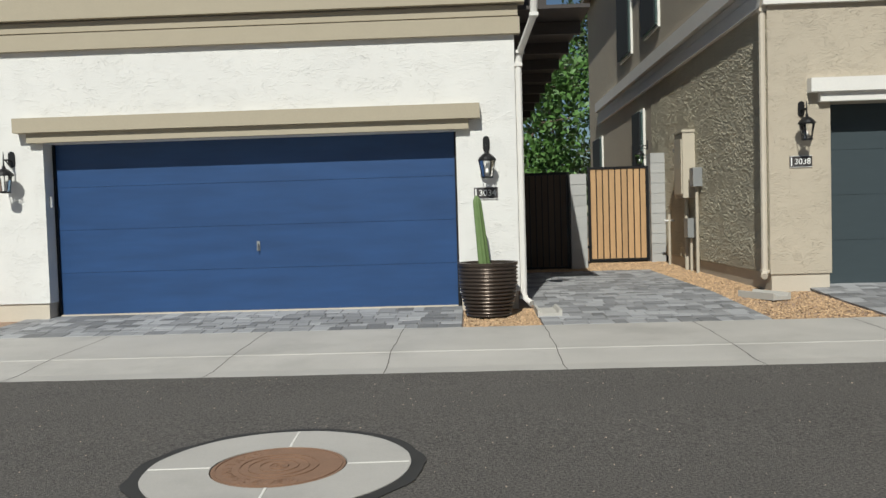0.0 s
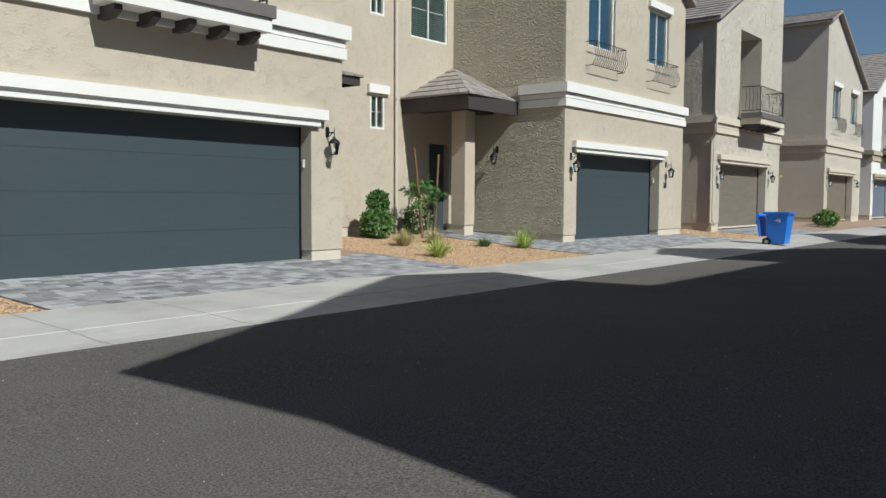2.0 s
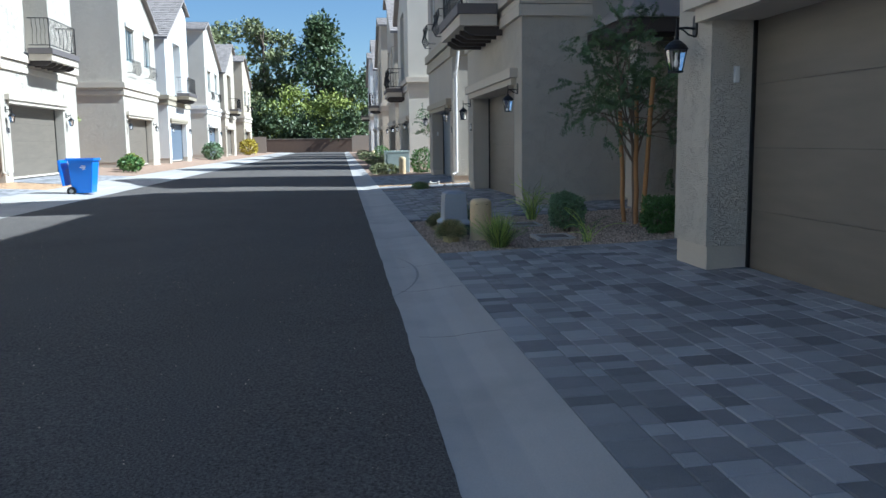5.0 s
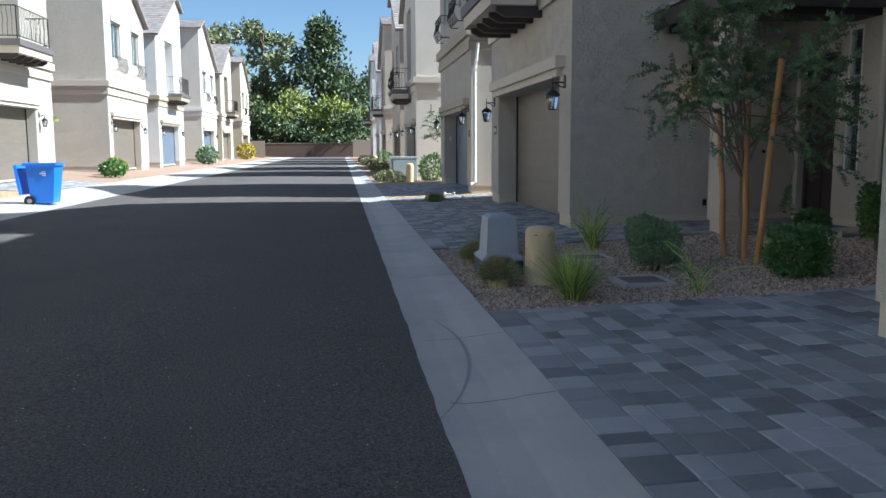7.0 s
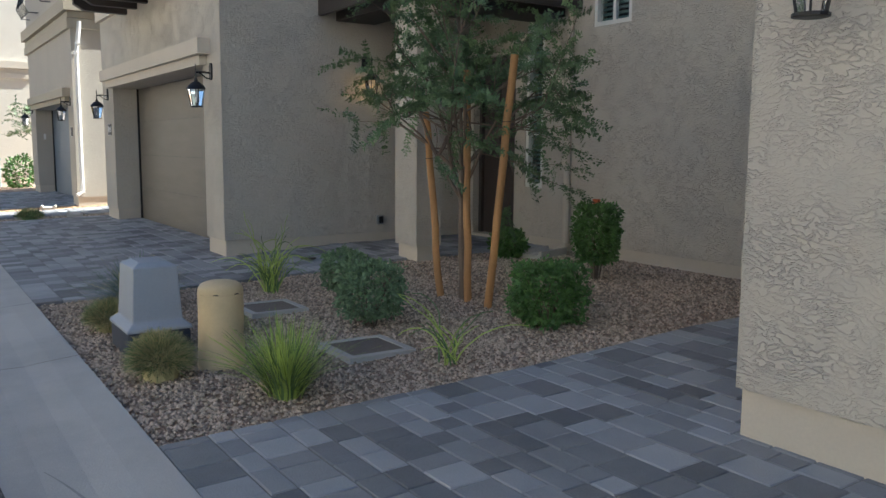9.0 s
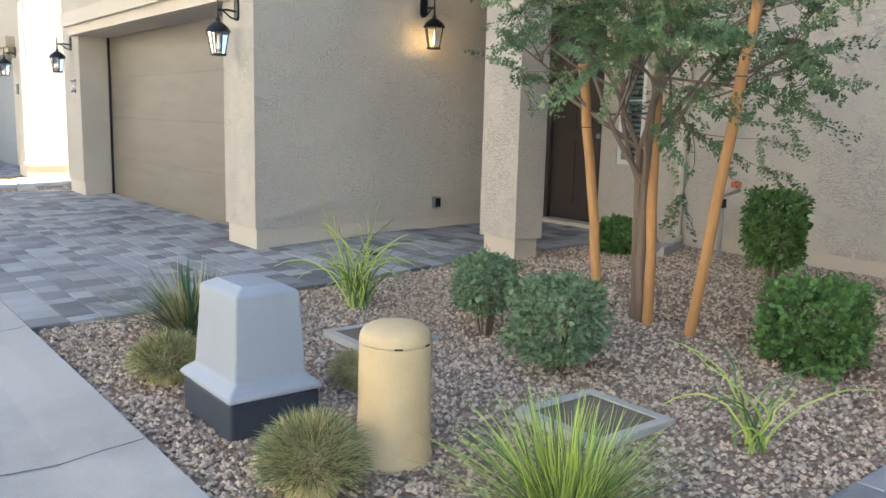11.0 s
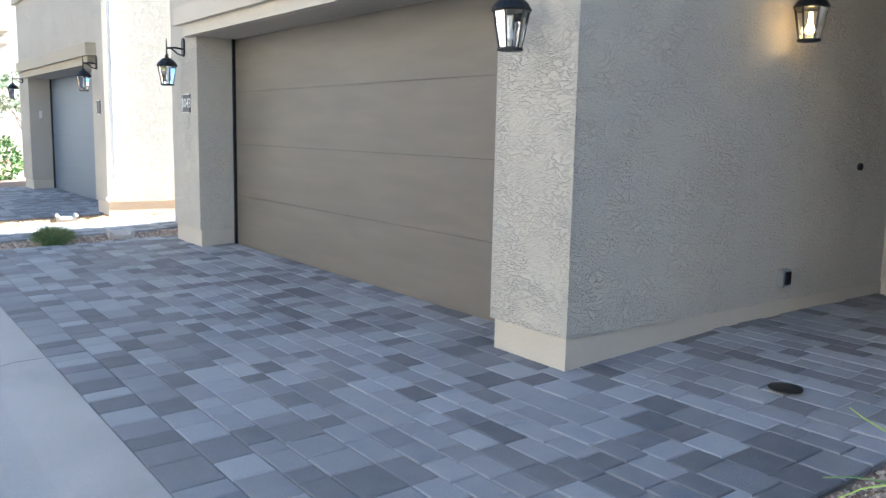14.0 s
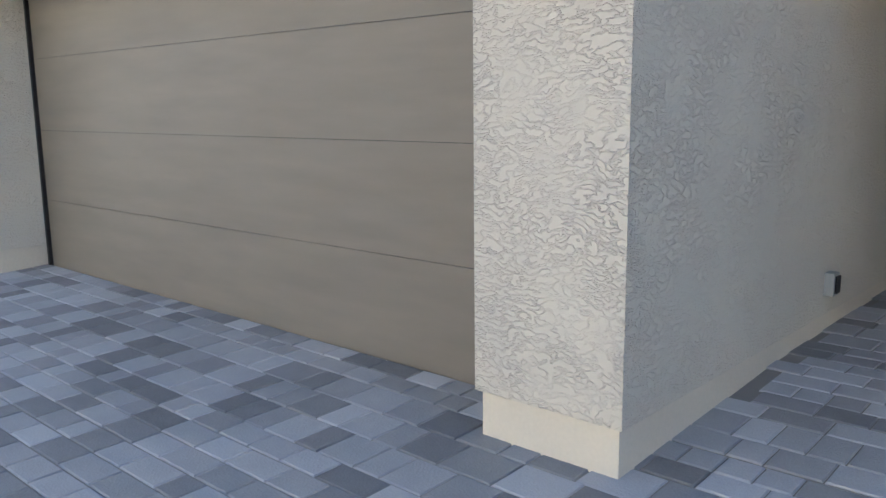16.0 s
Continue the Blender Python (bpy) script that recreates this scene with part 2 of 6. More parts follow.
strip_of("ground_yard", [(-22, 0.20)] + COURT_S[:-1] + [(0.925, 0.03)], -40, 116, GRAVEL, "gray and tan gravel yards on the shaded side", 0.03)


# ---- houses ----
def house(name, label, x0, w, yf, side, zb, low_left, wall_mat, trim_mat, door_mat, door_label, door_h=2.35, g0=0.84, g1=5.84, depth=12.0, recess=0.42, openings=(), frieze=True, zf=3.80, plinth=0.19, returns=None, eaves=(7.9, 10.35), apex=11.0):
    home = thing(name, label, "house", kind="")
    F = lambda v: yf + side * v
    lo, hi = eaves
    if low_left:
        prof = [(0, lo), (w - 1.6, apex), (w, hi)]
    else:
        prof = [(0, hi), (1.6, apex), (w, lo)]
    zl = zb + door_h

    def Z(u):
        for (a, za), (b, zz) in zip(prof, prof[1:]):
            if u <= b + 1e-6:
                return za + (zz - za) * (u - a) / (b - a)
        return prof[-1][1]

    bm = bmesh.new()
    base = zb + plinth
    skin = 0.42
    def b(u0, u1, v0, v1, z0, z1):
        bx(bm, x0 + u0, x0 + u1, *sorted((F(v0), F(v1))), z0, z1)
    b(0, g0, 0, depth, base, zl)
    b(g1, w, 0, depth, base, zl)
    b(g0, g1, recess + 0.12, depth, base, zl)
    # skin above the door, with openings (u0, u1, z0, z1, how deep)
    knots = sorted({0, w, prof[1][0], *[o[0] for o in openings], *[o[1] for o in openings]})
    for a, c in zip(knots, knots[1:]):
        mid = (a + c) / 2
        cuts = sorted((o[2], o[3]) for o in openings if o[0] < mid < o[1])
        z = zl
        for lo_, hi_ in cuts:
            b(a, c, 0, skin, z, lo_)
            z = hi_
        vs = [(x0 + a, z), (x0 + c, z), (x0 + c, Z(c)), (x0 + a, Z(a))]
        prism(bm, vs, 1, *sorted((F(0), F(skin))))
    back = skin
    deep = [o for o in openings if o[4] > skin]
    for o in deep:
        for a, c in ((0, o[0]), (o[1], w)):
            ks = sorted({a, c, *[k for k in (prof[1][0],) if a < k < c]})
            for p, q in zip(ks, ks[1:]):
                prism(bm, [(x0 + p, zl), (x0 + q, zl), (x0 + q, Z(q)), (x0 + p, Z(p))], 1, *sorted((F(skin), F(o[4]))))
        b(o[0], o[1], skin, o[4], zl, o[2])
        ks = sorted({o[0], o[1], *[k for k in (prof[1][0],) if o[0] < k < o[1]]})
        for p, q in zip(ks, ks[1:]):
            prism(bm, [(x0 + p, o[3]), (x0 + q, o[3]), (x0 + q, Z(q)), (x0 + p, Z(p))], 1, *sorted((F(skin), F(o[4]))))
        back = o[4]
    prism(bm, [(x0, zl)] + [(x0 + w, zl)] + [(x0 + u, z) for u, z in prof[::-1]], 1, *sorted((F(back), F(depth))))
    part("wall", bm, wall_mat, home, weld=True)
    # plinth
    i = 0.022
    for u0, u1 in ((i, g0 - i), (g1 + i, w - i)):
        part("plinth", boxes((x0 + u0, x0 + u1, *sorted((F(i), F(depth - i))), zb - 0.3, base)), PLINTH, home)
    # garage door panels
    door = part("garage_door", boxes((x0 + g0 - 0.02, x0 + g1 + 0.02, *sorted((F(recess + 0.012), F(recess + 0.11))), zb - 0.3, zl + 0.02)), BLACK, home, door_label)
    n = 4
    ph = (door_h) / n
    for k in range(n):
        bm = bmesh.new()
        z0, z1 = zb + k * ph + 0.0018, zb + (k + 1) * ph - 0.0018
        bx(bm, x0 + g0 + 0.03, x0 + g1 - 0.03, *sorted((F(recess), F(recess + 0.011))), z0, z1)
        part("panel", bm, door_mat, door, door_label if k == 0 else "")
    for u in (g0, g1 - 0.03):
        part("door_seal", boxes((x0 + u + 0.001, x0 + u + 0.029, *sorted((F(recess - 0.03), F(recess + 0.05))), zb, zl)), BLACK, home)
    part("threshold", boxes((x0 + g0 + 0.03, x0 + g1 - 0.03, *sorted((F(recess - 0.045), F(recess - 0.003))), zb - 0.05, zb + 0.014)), PLINTH, home)
    # lintel
    bm = bmesh.new()
    bx(bm, x0 + g0 - 0.16, x0 + g1 + 0.16, *sorted((F(-0.09), F(-0.001))), zl + 0.0, zl + 0.12)
    bx(bm, x0 + g0 - 0.30, x0 + g1 + 0.30, *sorted((F(-0.15), F(-0.001))), zl + 0.121, zl + 0.30)
    part("lintel", bm, trim_mat, home)
    # frieze band, front and sides
    if frieze:
        for k, (z0, z1, p) in enumerate(((0, 0.20, 0.07), (0.22, 0.34, 0.05), (0.36, 0.62, 0.13))):
            bm = bmesh.new()
            bx(bm, x0 - p, x0 + w + p, *sorted((F(-p), F(-0.001))), zf + z0, zf + z1)
            part("frieze", bm, trim_mat, home)
            for u0, u1 in ((-p, -0.001), (w + 0.001, w + p)):
                bm = bmesh.new()
                bx(bm, x0 + u0, x0 + u1, *sorted((F(0.001), F((returns or (depth, depth))[0 if u0 < 0 else 1]))), zf + z0, zf + z1)
                part("frieze", bm, trim_mat, home)
    # roof
    ov = 0.30
    for a, c in zip(prof, prof[1:]):
        (ua, za), (uc, zc) = a, c
        s = (zc - za) / (uc - ua)
        if a is prof[0]:
            ua, za = ua - ov, za - ov * s
        if c is prof[-1]:
            uc, zc = uc + ov, zc + ov * s
        bm = bmesh.new()
        pts = [(x0 + ua, za + 0.02), (x0 + uc, zc + 0.02), (x0 + uc, zc + 0.14), (x0 + ua, za + 0.14)]
        prism(bm, pts, 1, *sorted((F(-0.25), F(depth + 0.2))))
        part("roof", bm, TILE, home)
        ROOFS.append((home, x0 + ua, za + 0.14, x0 + uc, zc + 0.14, F(-0.25), F(depth + 0.2)))
    return home


ROOFS = []
YN, YS = 12.64, -1.33
BALC = (2.55, 5.0, 4.55, 7.9, 1.6)
WINS = ((1.2, 2.75, 5.55, 7.25, 0.3), (5.0, 6.45, 5.55, 7.25, 0.3))
G = dict(door_h=2.42, g0=0.66, g1=5.95, recess=0.34)
K = dict(door_h=2.20, g0=0.66, g1=5.66, eaves=(7.9, 10.35))
house("house", "white stucco two-storey house with a navy garage door", -10.42, 7.05, 11.775, 1, 0.14, False, WHITE, TRIM_TAN, NAVY, "navy blue sectional garage door", door_h=2.19, g0=1.16, g1=6.31, recess=0.25, zf=3.46, returns=(10, 0.05))
house("house", "beige stucco house with white trims and a dark green-gray garage", -0.02, 7.06, YN, 1, 0.19, True, BEIGE, TRIM_WHITE, DARKGREEN, "dark green-gray sectional garage door", door_h=2.43, g0=0.80, g1=6.29, recess=0.30, returns=(14, 0.3), depth=16, zf=3.90)
house("house", "beige stucco house with white trims beside a planted court", 15.18, 7.75, YN, 1, 0.19, False, BEIGE, TRIM_WHITE, DARKGREEN, "dark green-gray sectional garage door", openings=WINS, returns=(1.4, 12), **G)
house("house", "greige stucco house with a balcony over a brown garage door", 25.75, 7.7, YN, 1, 0.3, True, GREIGE, TRIM_BEIGE, BROWN, "taupe brown sectional garage door", openings=(BALC,), returns=(12, 0.3), **G)
house("house", "greige stucco gabled house with a brown garage door", 40.9, 7.7, YN, 1, 0.3, False, GREIGE, TRIM_BEIGE, BROWN, "taupe brown sectional garage door", openings=WINS, returns=(2.4, 12), **G)
house("house", "white stucco house with a balcony and a blue-gray garage door", 51.5, 7.7, YN, 1, 0.3, True, WHITE, TRIM_TAN, BLUEGRAY, "blue-gray sectional garage door", openings=(BALC,), returns=(12, 0.3), **G)
house("house", "white stucco gabled house far along the sunny street side", 66.7, 7.7, YN, 1, 0.3, False, CREAM, TRIM_WHITE, BLUEGRAY, "blue-gray sectional garage door", openings=WINS, returns=(2.4, 12), **G)
house("house", "tan stucco house with a balcony far along the street", 77.3, 7.7, YN, 1, 0.3, True, BEIGE, TRIM_BEIGE, BROWN, "taupe sectional garage door", openings=(BALC,), returns=(12, 0.3), **G)
house("house", "tan stucco gabled house at the far end of the street", 92.5, 7.7, YN, 1, 0.3, False, TAN, TRIM_BEIGE, BROWN, "taupe sectional garage door", openings=WINS, returns=(2.4, 12), **G)
# south row
house("house", "greige stucco house with a brown garage door in the shade", -1.68, 7.48, YS, -1, 0.09, True, GREIGE, TRIM_BEIGE, BROWN, "taupe brown sectional garage door", door_h=2.27, g0=1.68, g1=6.75, plinth=0.235, returns=(10, 0.3))
house("house", "greige stucco house with a brown garage door beside a gravel court", 12.94, 6.49, YS, -1, 0.10, False, GREIGE, TRIM_BEIGE, BROWN, "taupe brown sectional garage door", door_h=2.27, g0=0.66, g1=5.66, returns=(1.3, 10), zf=3.56)
house("house", "white stucco house with a tan lintel and a blue-gray garage door", 22.4, 6.6, YS, -1, 0.10, True, CREAM_SHADED, TRIM_TAN, BLUEGRAY, "blue-gray sectional garage door", openings=((1.0, 2.2, 5.2, 6.9, 0.3), (4.4, 5.6, 5.2, 6.9, 0.3)), returns=(1.3, 0.3), **K)
house("house", "white stucco house with an iron balcony in the shade", 38.2, 7.0, YS, -1, 0.10, False, CREAM, TRIM_BEIGE, BLUEGRAY, "blue-gray sectional garage door", openings=(BALC,), returns=(1.3, 10), **K)
house("house", "tan stucco house in the shaded row", 48.4, 7.0, YS, -1, 0.10, True, BEIGE, TRIM_BEIGE, BROWN, "taupe sectional garage door", openings=WINS, returns=(1.3, 0.3), **K)
house("house", "tan stucco house with a balcony in the shaded row", 63.9, 7.0, YS, -1, 0.10, False, BEIGE, TRIM_BEIGE, BROWN, "taupe sectional garage door", openings=(BALC,), returns=(1.3, 10), **K)
house("house", "white stucco house far down the shaded row", 74.5, 7.0, YS, -1, 0.10, True, WHITE, TRIM_BEIGE, BROWN, "taupe sectional garage door", openings=WINS, returns=(1.3, 0.3), **K)
house("house", "white stucco house near the end of the shaded row", 89.8, 7.0, YS, -1, 0.10, False, WHITE, TRIM_BEIGE, BROWN, "taupe sectional garage door", openings=(BALC,), returns=(1.3, 10), **K)

# ---- raised trowel marks on the walls that the sun rakes ----
def trowelled(home, x, y0, y1, z0, z1, material, step=0.016, high=0.0095, cuts=()):
    """Stucco ridges on a wall that faces -x, as a fine relief lying on the wall plane x."""
    ny, nz = int((y1 - y0) / step), int((z1 - z0) / step)
    vs, fs = [], []
    keep = {}
    for i in range(ny + 1):
        y = y0 + (y1 - y0) * i / ny
        for j in range(nz + 1):
            z = z0 + (z1 - z0) * j / nz
            q = Vector((y, z * 1.5, 0.0))
            q += 0.10 * Vector((noise.noise(q * 3.1), noise.noise(q * 3.1 + Vector((7, 1, 3))), 0))
            r = abs(noise.noise(q * 15.0 + Vector((0, 0, x))))
            s = abs(noise.noise(q * 24.0 + Vector((5, 0, x))))
            mask = 0.5 + 0.9 * noise.noise(q * 2.2 + Vector((0, 9, 0)))
            h = high * (max(0.0, 1 - r / 0.17) + 0.6 * max(0.0, 1 - s / 0.16)) * max(0.25, min(1.0, mask + 0.35))
            edge = i in (0, ny) or j in (0, nz)
            vs.append((x - (0.0005 if edge else 0.002 + h), y, z))
    for i in range(ny):
        for j in range(nz):
            yy, zz = y0 + (y1 - y0) * (i + 0.5) / ny, z0 + (z1 - z0) * (j + 0.5) / nz
            if any(a < yy < c and d < zz < e for a, c, d, e in cuts):
                continue
            k = i * (nz + 1) + j
            fs.append((k, k + 1, k + nz + 2, k + nz + 1))
    me = bpy.data.meshes.new("trowelled_stucco")
    me.from_pydata(vs, [], fs)
    me.materials.append(material)
    ob = new("trowelled_stucco", me)
    ob.parent = home
    return tagged(ob, kind="stuff")


row_houses = [o for o in bpy.data.objects if o.parent is None and o.type == "EMPTY" and o.name.startswith("house")]
trowelled(row_houses[1], -0.02, 12.66, 19.6, 0.39, 3.88, BEIGE_FINE)
trowelled(row_houses[2], 15.18, 12.66, 16.38, 0.39, 3.78, BEIGE_FINE)
trowelled(row_houses[2], 15.18, 12.66, 16.38, 4.44, 7.6, BEIGE_FINE, 0.02)
trowelled(row_houses[3], 25.75, 12.66, 16.4, 0.52, 7.6, GREIGE, 0.03)

# ---- roof tiles ----
def tiled(home, x0, z0, x1, z1, ya, yb, near=True):
    """Flat concrete tiles in courses that overlap, on one sloping roof plane; the courses run along y."""
    run = math.hypot(x1 - x0, z1 - z0)
    n = max(1, int(run / 0.33))
    up = Vector((x1 - x0, 0, z1 - z0)).normalized()
    flip = z1 < z0
    if flip:
        x0, z0, up = x1, z1, -up
    out = Vector((-up.z, 0, up.x))
    if out.z < 0:
        out = -out
    y0, y1 = sorted((ya, yb))
    y1 = min(y1, y0 + 7.0) if ya == y0 else y1
    y0 = max(y0, y1 - 7.0)
    bm = bmesh.new()
    m = max(1, int((y1 - y0) / 0.30))
    for i in range(n):
        for j in range(m):
            a = Vector((x0, 0, z0)) + up * (i * run / n)
            b = a + up * (run / n + 0.05)
            ja, jb = y0 + (y1 - y0) * j / m + 0.004, y0 + (y1 - y0) * (j + 1) / m - 0.004
            vs = []
            for y in (ja, jb):
                for p, h in ((a, 0.045), (b, 0.012), (a, 0.0), (b, 0.0)):
                    q = p + out * h
                    vs.append(bm.verts.new((q.x, y, q.z)))
            for f in ((0, 1, 5, 4), (0, 4, 6, 2), (0, 2, 3, 1), (4, 5, 7, 6)):
                bm.faces.new([vs[k] for k in f])
    part("roof_tiles", bm, TILE, home, kind="stuff")


for row in ROOFS:
    if row[1] < 110:
        tiled(*row)


# ---- paving ----
PAVE_MESH = {}


def paver(w, d):
    key = (round(w, 3), round(d, 3))
    if key not in PAVE_MESH:
        bm = bmesh.new()
        g, c = 0.0035, 0.005
        top = [bm.verts.new((sx * (w / 2 - g - c), sy * (d / 2 - g - c), 0.0)) for sx, sy in ((-1, -1), (1, -1), (1, 1), (-1, 1))]
        mid = [bm.verts.new((sx * (w / 2 - g), sy * (d / 2 - g), -c)) for sx, sy in ((-1, -1), (1, -1), (1, 1), (-1, 1))]
        low = [bm.verts.new((v.co.x, v.co.y, -0.03)) for v in mid]
        bm.faces.new(top)
        for a, b in ((top, mid), (mid, low)):
            for i in range(4):
                j = (i + 1) % 4
                bm.faces.new((a[i], b[i], b[j], a[j]))
        bmesh.ops.recalc_face_normals(bm, faces=bm.faces)
        me = bpy.data.meshes.new("paver")
        bm.to_mesh(me)
        bm.free()
        me.materials.append(PAVER)
        PAVE_MESH[key] = me
    return PAVE_MESH[key]


PAVING = []


def paving(label, x0, x1, y0, y1, rows, keep, border=None, skip=()):
    """Rows of mixed stones along x between x0, x1 and y0, y1. keep(x, y): the stones that are objects of their own."""
    rnd = random.Random(int(x0 * 100) + 7)
    bed_rows = sorted([r for r in rows if y0 < r[0] < y1] + [(y0, along(rows, y0)), (y1, along(rows, y1))])
    top = tagged(new("pavement"), label, "", "", "structure")
    bm = bmesh.new()
    grid = [[bm.verts.new((x, y, z - 0.008)) for y, z in bed_rows] for x in (x0, x1)]
    for k in range(len(bed_rows) - 1):
        bm.faces.new((grid[0][k], grid[1][k], grid[1][k + 1], grid[0][k + 1]))
    part("paving_bed", bm, JOINT, top)
    stones = []
    y = y0
    if border == "low":
        x = x0
        while x < x1 - 0.05:
            w = min(rnd.choice((0.14, 0.21, 0.21, 0.28)), x1 - x)
            stones.append((x + w / 2, y + 0.115, w, 0.23))
            x += w
        y += 0.23
    y_end = y1 - (0.23 if border == "high" else 0)
    while y < y_end - 0.04:
        d = rnd.choice((0.14, 0.14, 0.21))
        if y_end - y - d < 0.10:
            d = y_end - y
        x = x0
        while x < x1 - 0.03:
            w = min(rnd.choice((0.14, 0.21, 0.21, 0.26)), x1 - x)
            if x1 - x - w < 0.06:
                w = x1 - x
            stones.append((x + w / 2, y + d / 2, w, d))
            x += w
        y += d
    if border == "high":
        x = x0
        while x < x1 - 0.05:
            w = min(rnd.choice((0.14, 0.21, 0.21, 0.28)), x1 - x)
            stones.append((x + w / 2, y1 - 0.115, w, 0.23))
            x += w
    stones = [s for s in stones if not any(a < s[0] < b and c < s[1] < e for a, b, c, e in skip)]
    PAVING.append((top, rows, stones, keep, rnd))


def lay_all():
    for top, rows, stones, keep, rnd in PAVING:
        order = sorted(stones, key=lambda s: keep(s[0], s[1]))
        single, rest = order[:300], order[300:]
        if keep(0, 0) is None:
            single, rest = [], order
        for x, y, w, d in single:
            ob = new("paver", paver(w, d))
            tilt = math.degrees(math.atan2(along(rows, y + 0.1) - along(rows, y - 0.1), 0.2))
            ob.matrix_basis = pose(x, y, along(rows, y) + rnd.uniform(-0.0015, 0.0015), tilt + rnd.uniform(-0.3, 0.3), rnd.uniform(-0.3, 0.3), 0)
            ob.parent = top
        if rest:
            vs, fs = [], []
            for x, y, w, d in rest:
                h = rnd.uniform(-0.0015, 0.0015)
                k = len(vs)
                for c, dz in ((0.0085, 0.0), (0.0035, -0.005), (0.0035, -0.03)):
                    for sx, sy in ((-1, -1), (1, -1), (1, 1), (-1, 1)):
                        yy = y + sy * (d / 2 - c)
                        vs.append((x + sx * (w / 2 - c), yy, along(rows, yy) + h + dz))
                fs.append((k, k + 1, k + 2, k + 3))
                for lo in (0, 4):
                    for i in range(4):
                        j = (i + 1) % 4
                        fs.append((k + lo + i, k + lo + 4 + i, k + lo + 4 + j, k + lo + j))
            me = bpy.data.meshes.new("paver_field")
            me.from_pydata(vs, [], fs)
            me.materials.append(PAVER)
            ob = new("paver_field", me)
            ob.parent = top
            tagged(ob, kind="stuff")


near_s = lambda cx: (lambda x, y: (x - cx) ** 2 + (y - 1.0) ** 2)
paving("gray mixed concrete pavers of the shaded brown-door driveway", -0.46, 7.25, YS - 0.41, 0.92, COURT_S, near_s(5.5), "high")
paving("gray mixed concrete pavers of the driveway beside the court", 11.3, 19.75, YS - 0.41, 0.92, COURT_S, near_s(13.2), "high")
paving("gray concrete pavers of a walk along the shaded house wall", 5.82, 7.25, -4.8, YS - 0.42, COURT_S, near_s(6), None)
paving("gray concrete pavers of the path to the shaded entry", 11.3, 13.0, -5.0, YS - 0.42, COURT_S, near_s(12), None, skip=((12.92, 14, -9, -1.3),))
paving("gray pavers of a narrow walk between two shaded houses", 20.45, 21.85, -6, 0.92, COURT_S, near_s(20), "high")
paving("gray pavers of a shaded driveway by the white house", 22.75, 29.0, YS - 0.41, 0.92, COURT_S, near_s(22), "high")
paving("gray pavers of the sunlit driveway at the navy door", -9.6, -4.08, 10.5, 12.0, YARD_N, lambda x, y: (x + 5) ** 2 + (y - 10) ** 2, "low")
paving("gray pavers of the sunlit side yard before the gates", -3.2, -0.75, 10.5, 16.6, YARD_N, lambda x, y: (x + 2) ** 2 + (y - 10) ** 2, "low")
paving("gray pavers of the sunlit driveway at the dark green door", 0.5, 8.3, 10.5, 13.05, COURT_N, lambda x, y: (x - 2) ** 2 + (y - 10) ** 2, "low")
paving("gray pavers of the sunlit driveway beside the planted court", 13.0, 23.0, 10.5, 13.05, COURT_N, lambda x, y: (x - 13) ** 2 + (y - 10) ** 2, "low")
paving("gray pavers of the walk to the sunlit porch", 13.0, 15.2, 13.05, 18.2, COURT_N, lambda x, y: (x - 13) ** 2 + (y - 10) ** 2)
paving("gray pavers of a sunlit driveway by the recycling cart", 26.3, 33.0, 10.5, 13.05, COURT_N, lambda x, y: (x - 26) ** 2 + (y - 10) ** 2, "low")

# joints scored into the concrete
SEAM = mat("seam", (0.10, 0.09, 0.08), 0.95)
gutter = [(0.935, 0.0355), (1.1, 0.0225), (1.25, 0.0015), (1.42, -0.0065), (1.57, -0.0005)]
side_n = [(8.32, 0.0005), (8.6, -0.0025), (9.12, 0.0378), (9.17, 0.0428), (10.49, 0.0735)]


def seam(x, rows, wander, label):
    rnd = random.Random(int(x * 10))
    bm = bmesh.new()
    pts, dx = [], 0.0
    y = rows[0][0]
    while y < rows[-1][0]:
        pts.append((x + dx, y, along(rows, y) + 0.0015))
        dx += rnd.uniform(-wander, wander)
        y += 0.08
    a = [bm.verts.new((p[0] - 0.004, p[1], p[2])) for p in pts]
    b = [bm.verts.new((p[0] + 0.004, p[1], p[2])) for p in pts]
    for i in range(len(pts) - 1):
        bm.faces.new((a[i], b[i], b[i + 1], a[i + 1]))
    part("pavement_joint", bm, SEAM, None, label, "structure")


for x in (-0.5, 3.3, 5.1, 6.5, 9.2, 11.35, 15.0, 18.6, 22.4, 26):
    seam(x, gutter, 0.02, "dark crack across the shaded gutter")
for x in (-7.9, -6.2, -4.7, -3.2, -1.6, 0.0, 1.6, 3.2, 4.8, 6.4, 8.0, 9.6, 12.8, 16, 19.2, 22.4, 26):
    seam(x, side_n, 0.006, "joint across the sunlit sidewalk")

def scuff(cx, cy, r, a0, a1, label):
    """A faint dark arc that a tyre rubbed on the gutter."""
    bm = bmesh.new()
    rows = []
    n = 36
    for k in range(n + 1):
        a = radians(a0 + (a1 - a0) * k / n)
        w = 0.010 * math.sin(math.pi * k / n) + 0.002
        row = []
        for s in (-1, 1):
            x, y = cx + (r + s * w) * math.cos(a), cy + (r + s * w) * math.sin(a)
            row.append(bm.verts.new((x, y, along(gutter, y) + 0.0018)))
        rows.append(row)
    for p, q in zip(rows, rows[1:]):
        bm.faces.new((p[0], p[1], q[1], q[0]))
    part("tyre_scuff", bm, SCUFF, None, label, "structure")


SCUFF = mat("tyre_rubber_mark", (0.27, 0.26, 0.25), 0.7, spread=0.25, scale=20)
scuff(6.3, 4.65, 3.4, 244, 287, "dark curved tyre scuff on the light gutter")

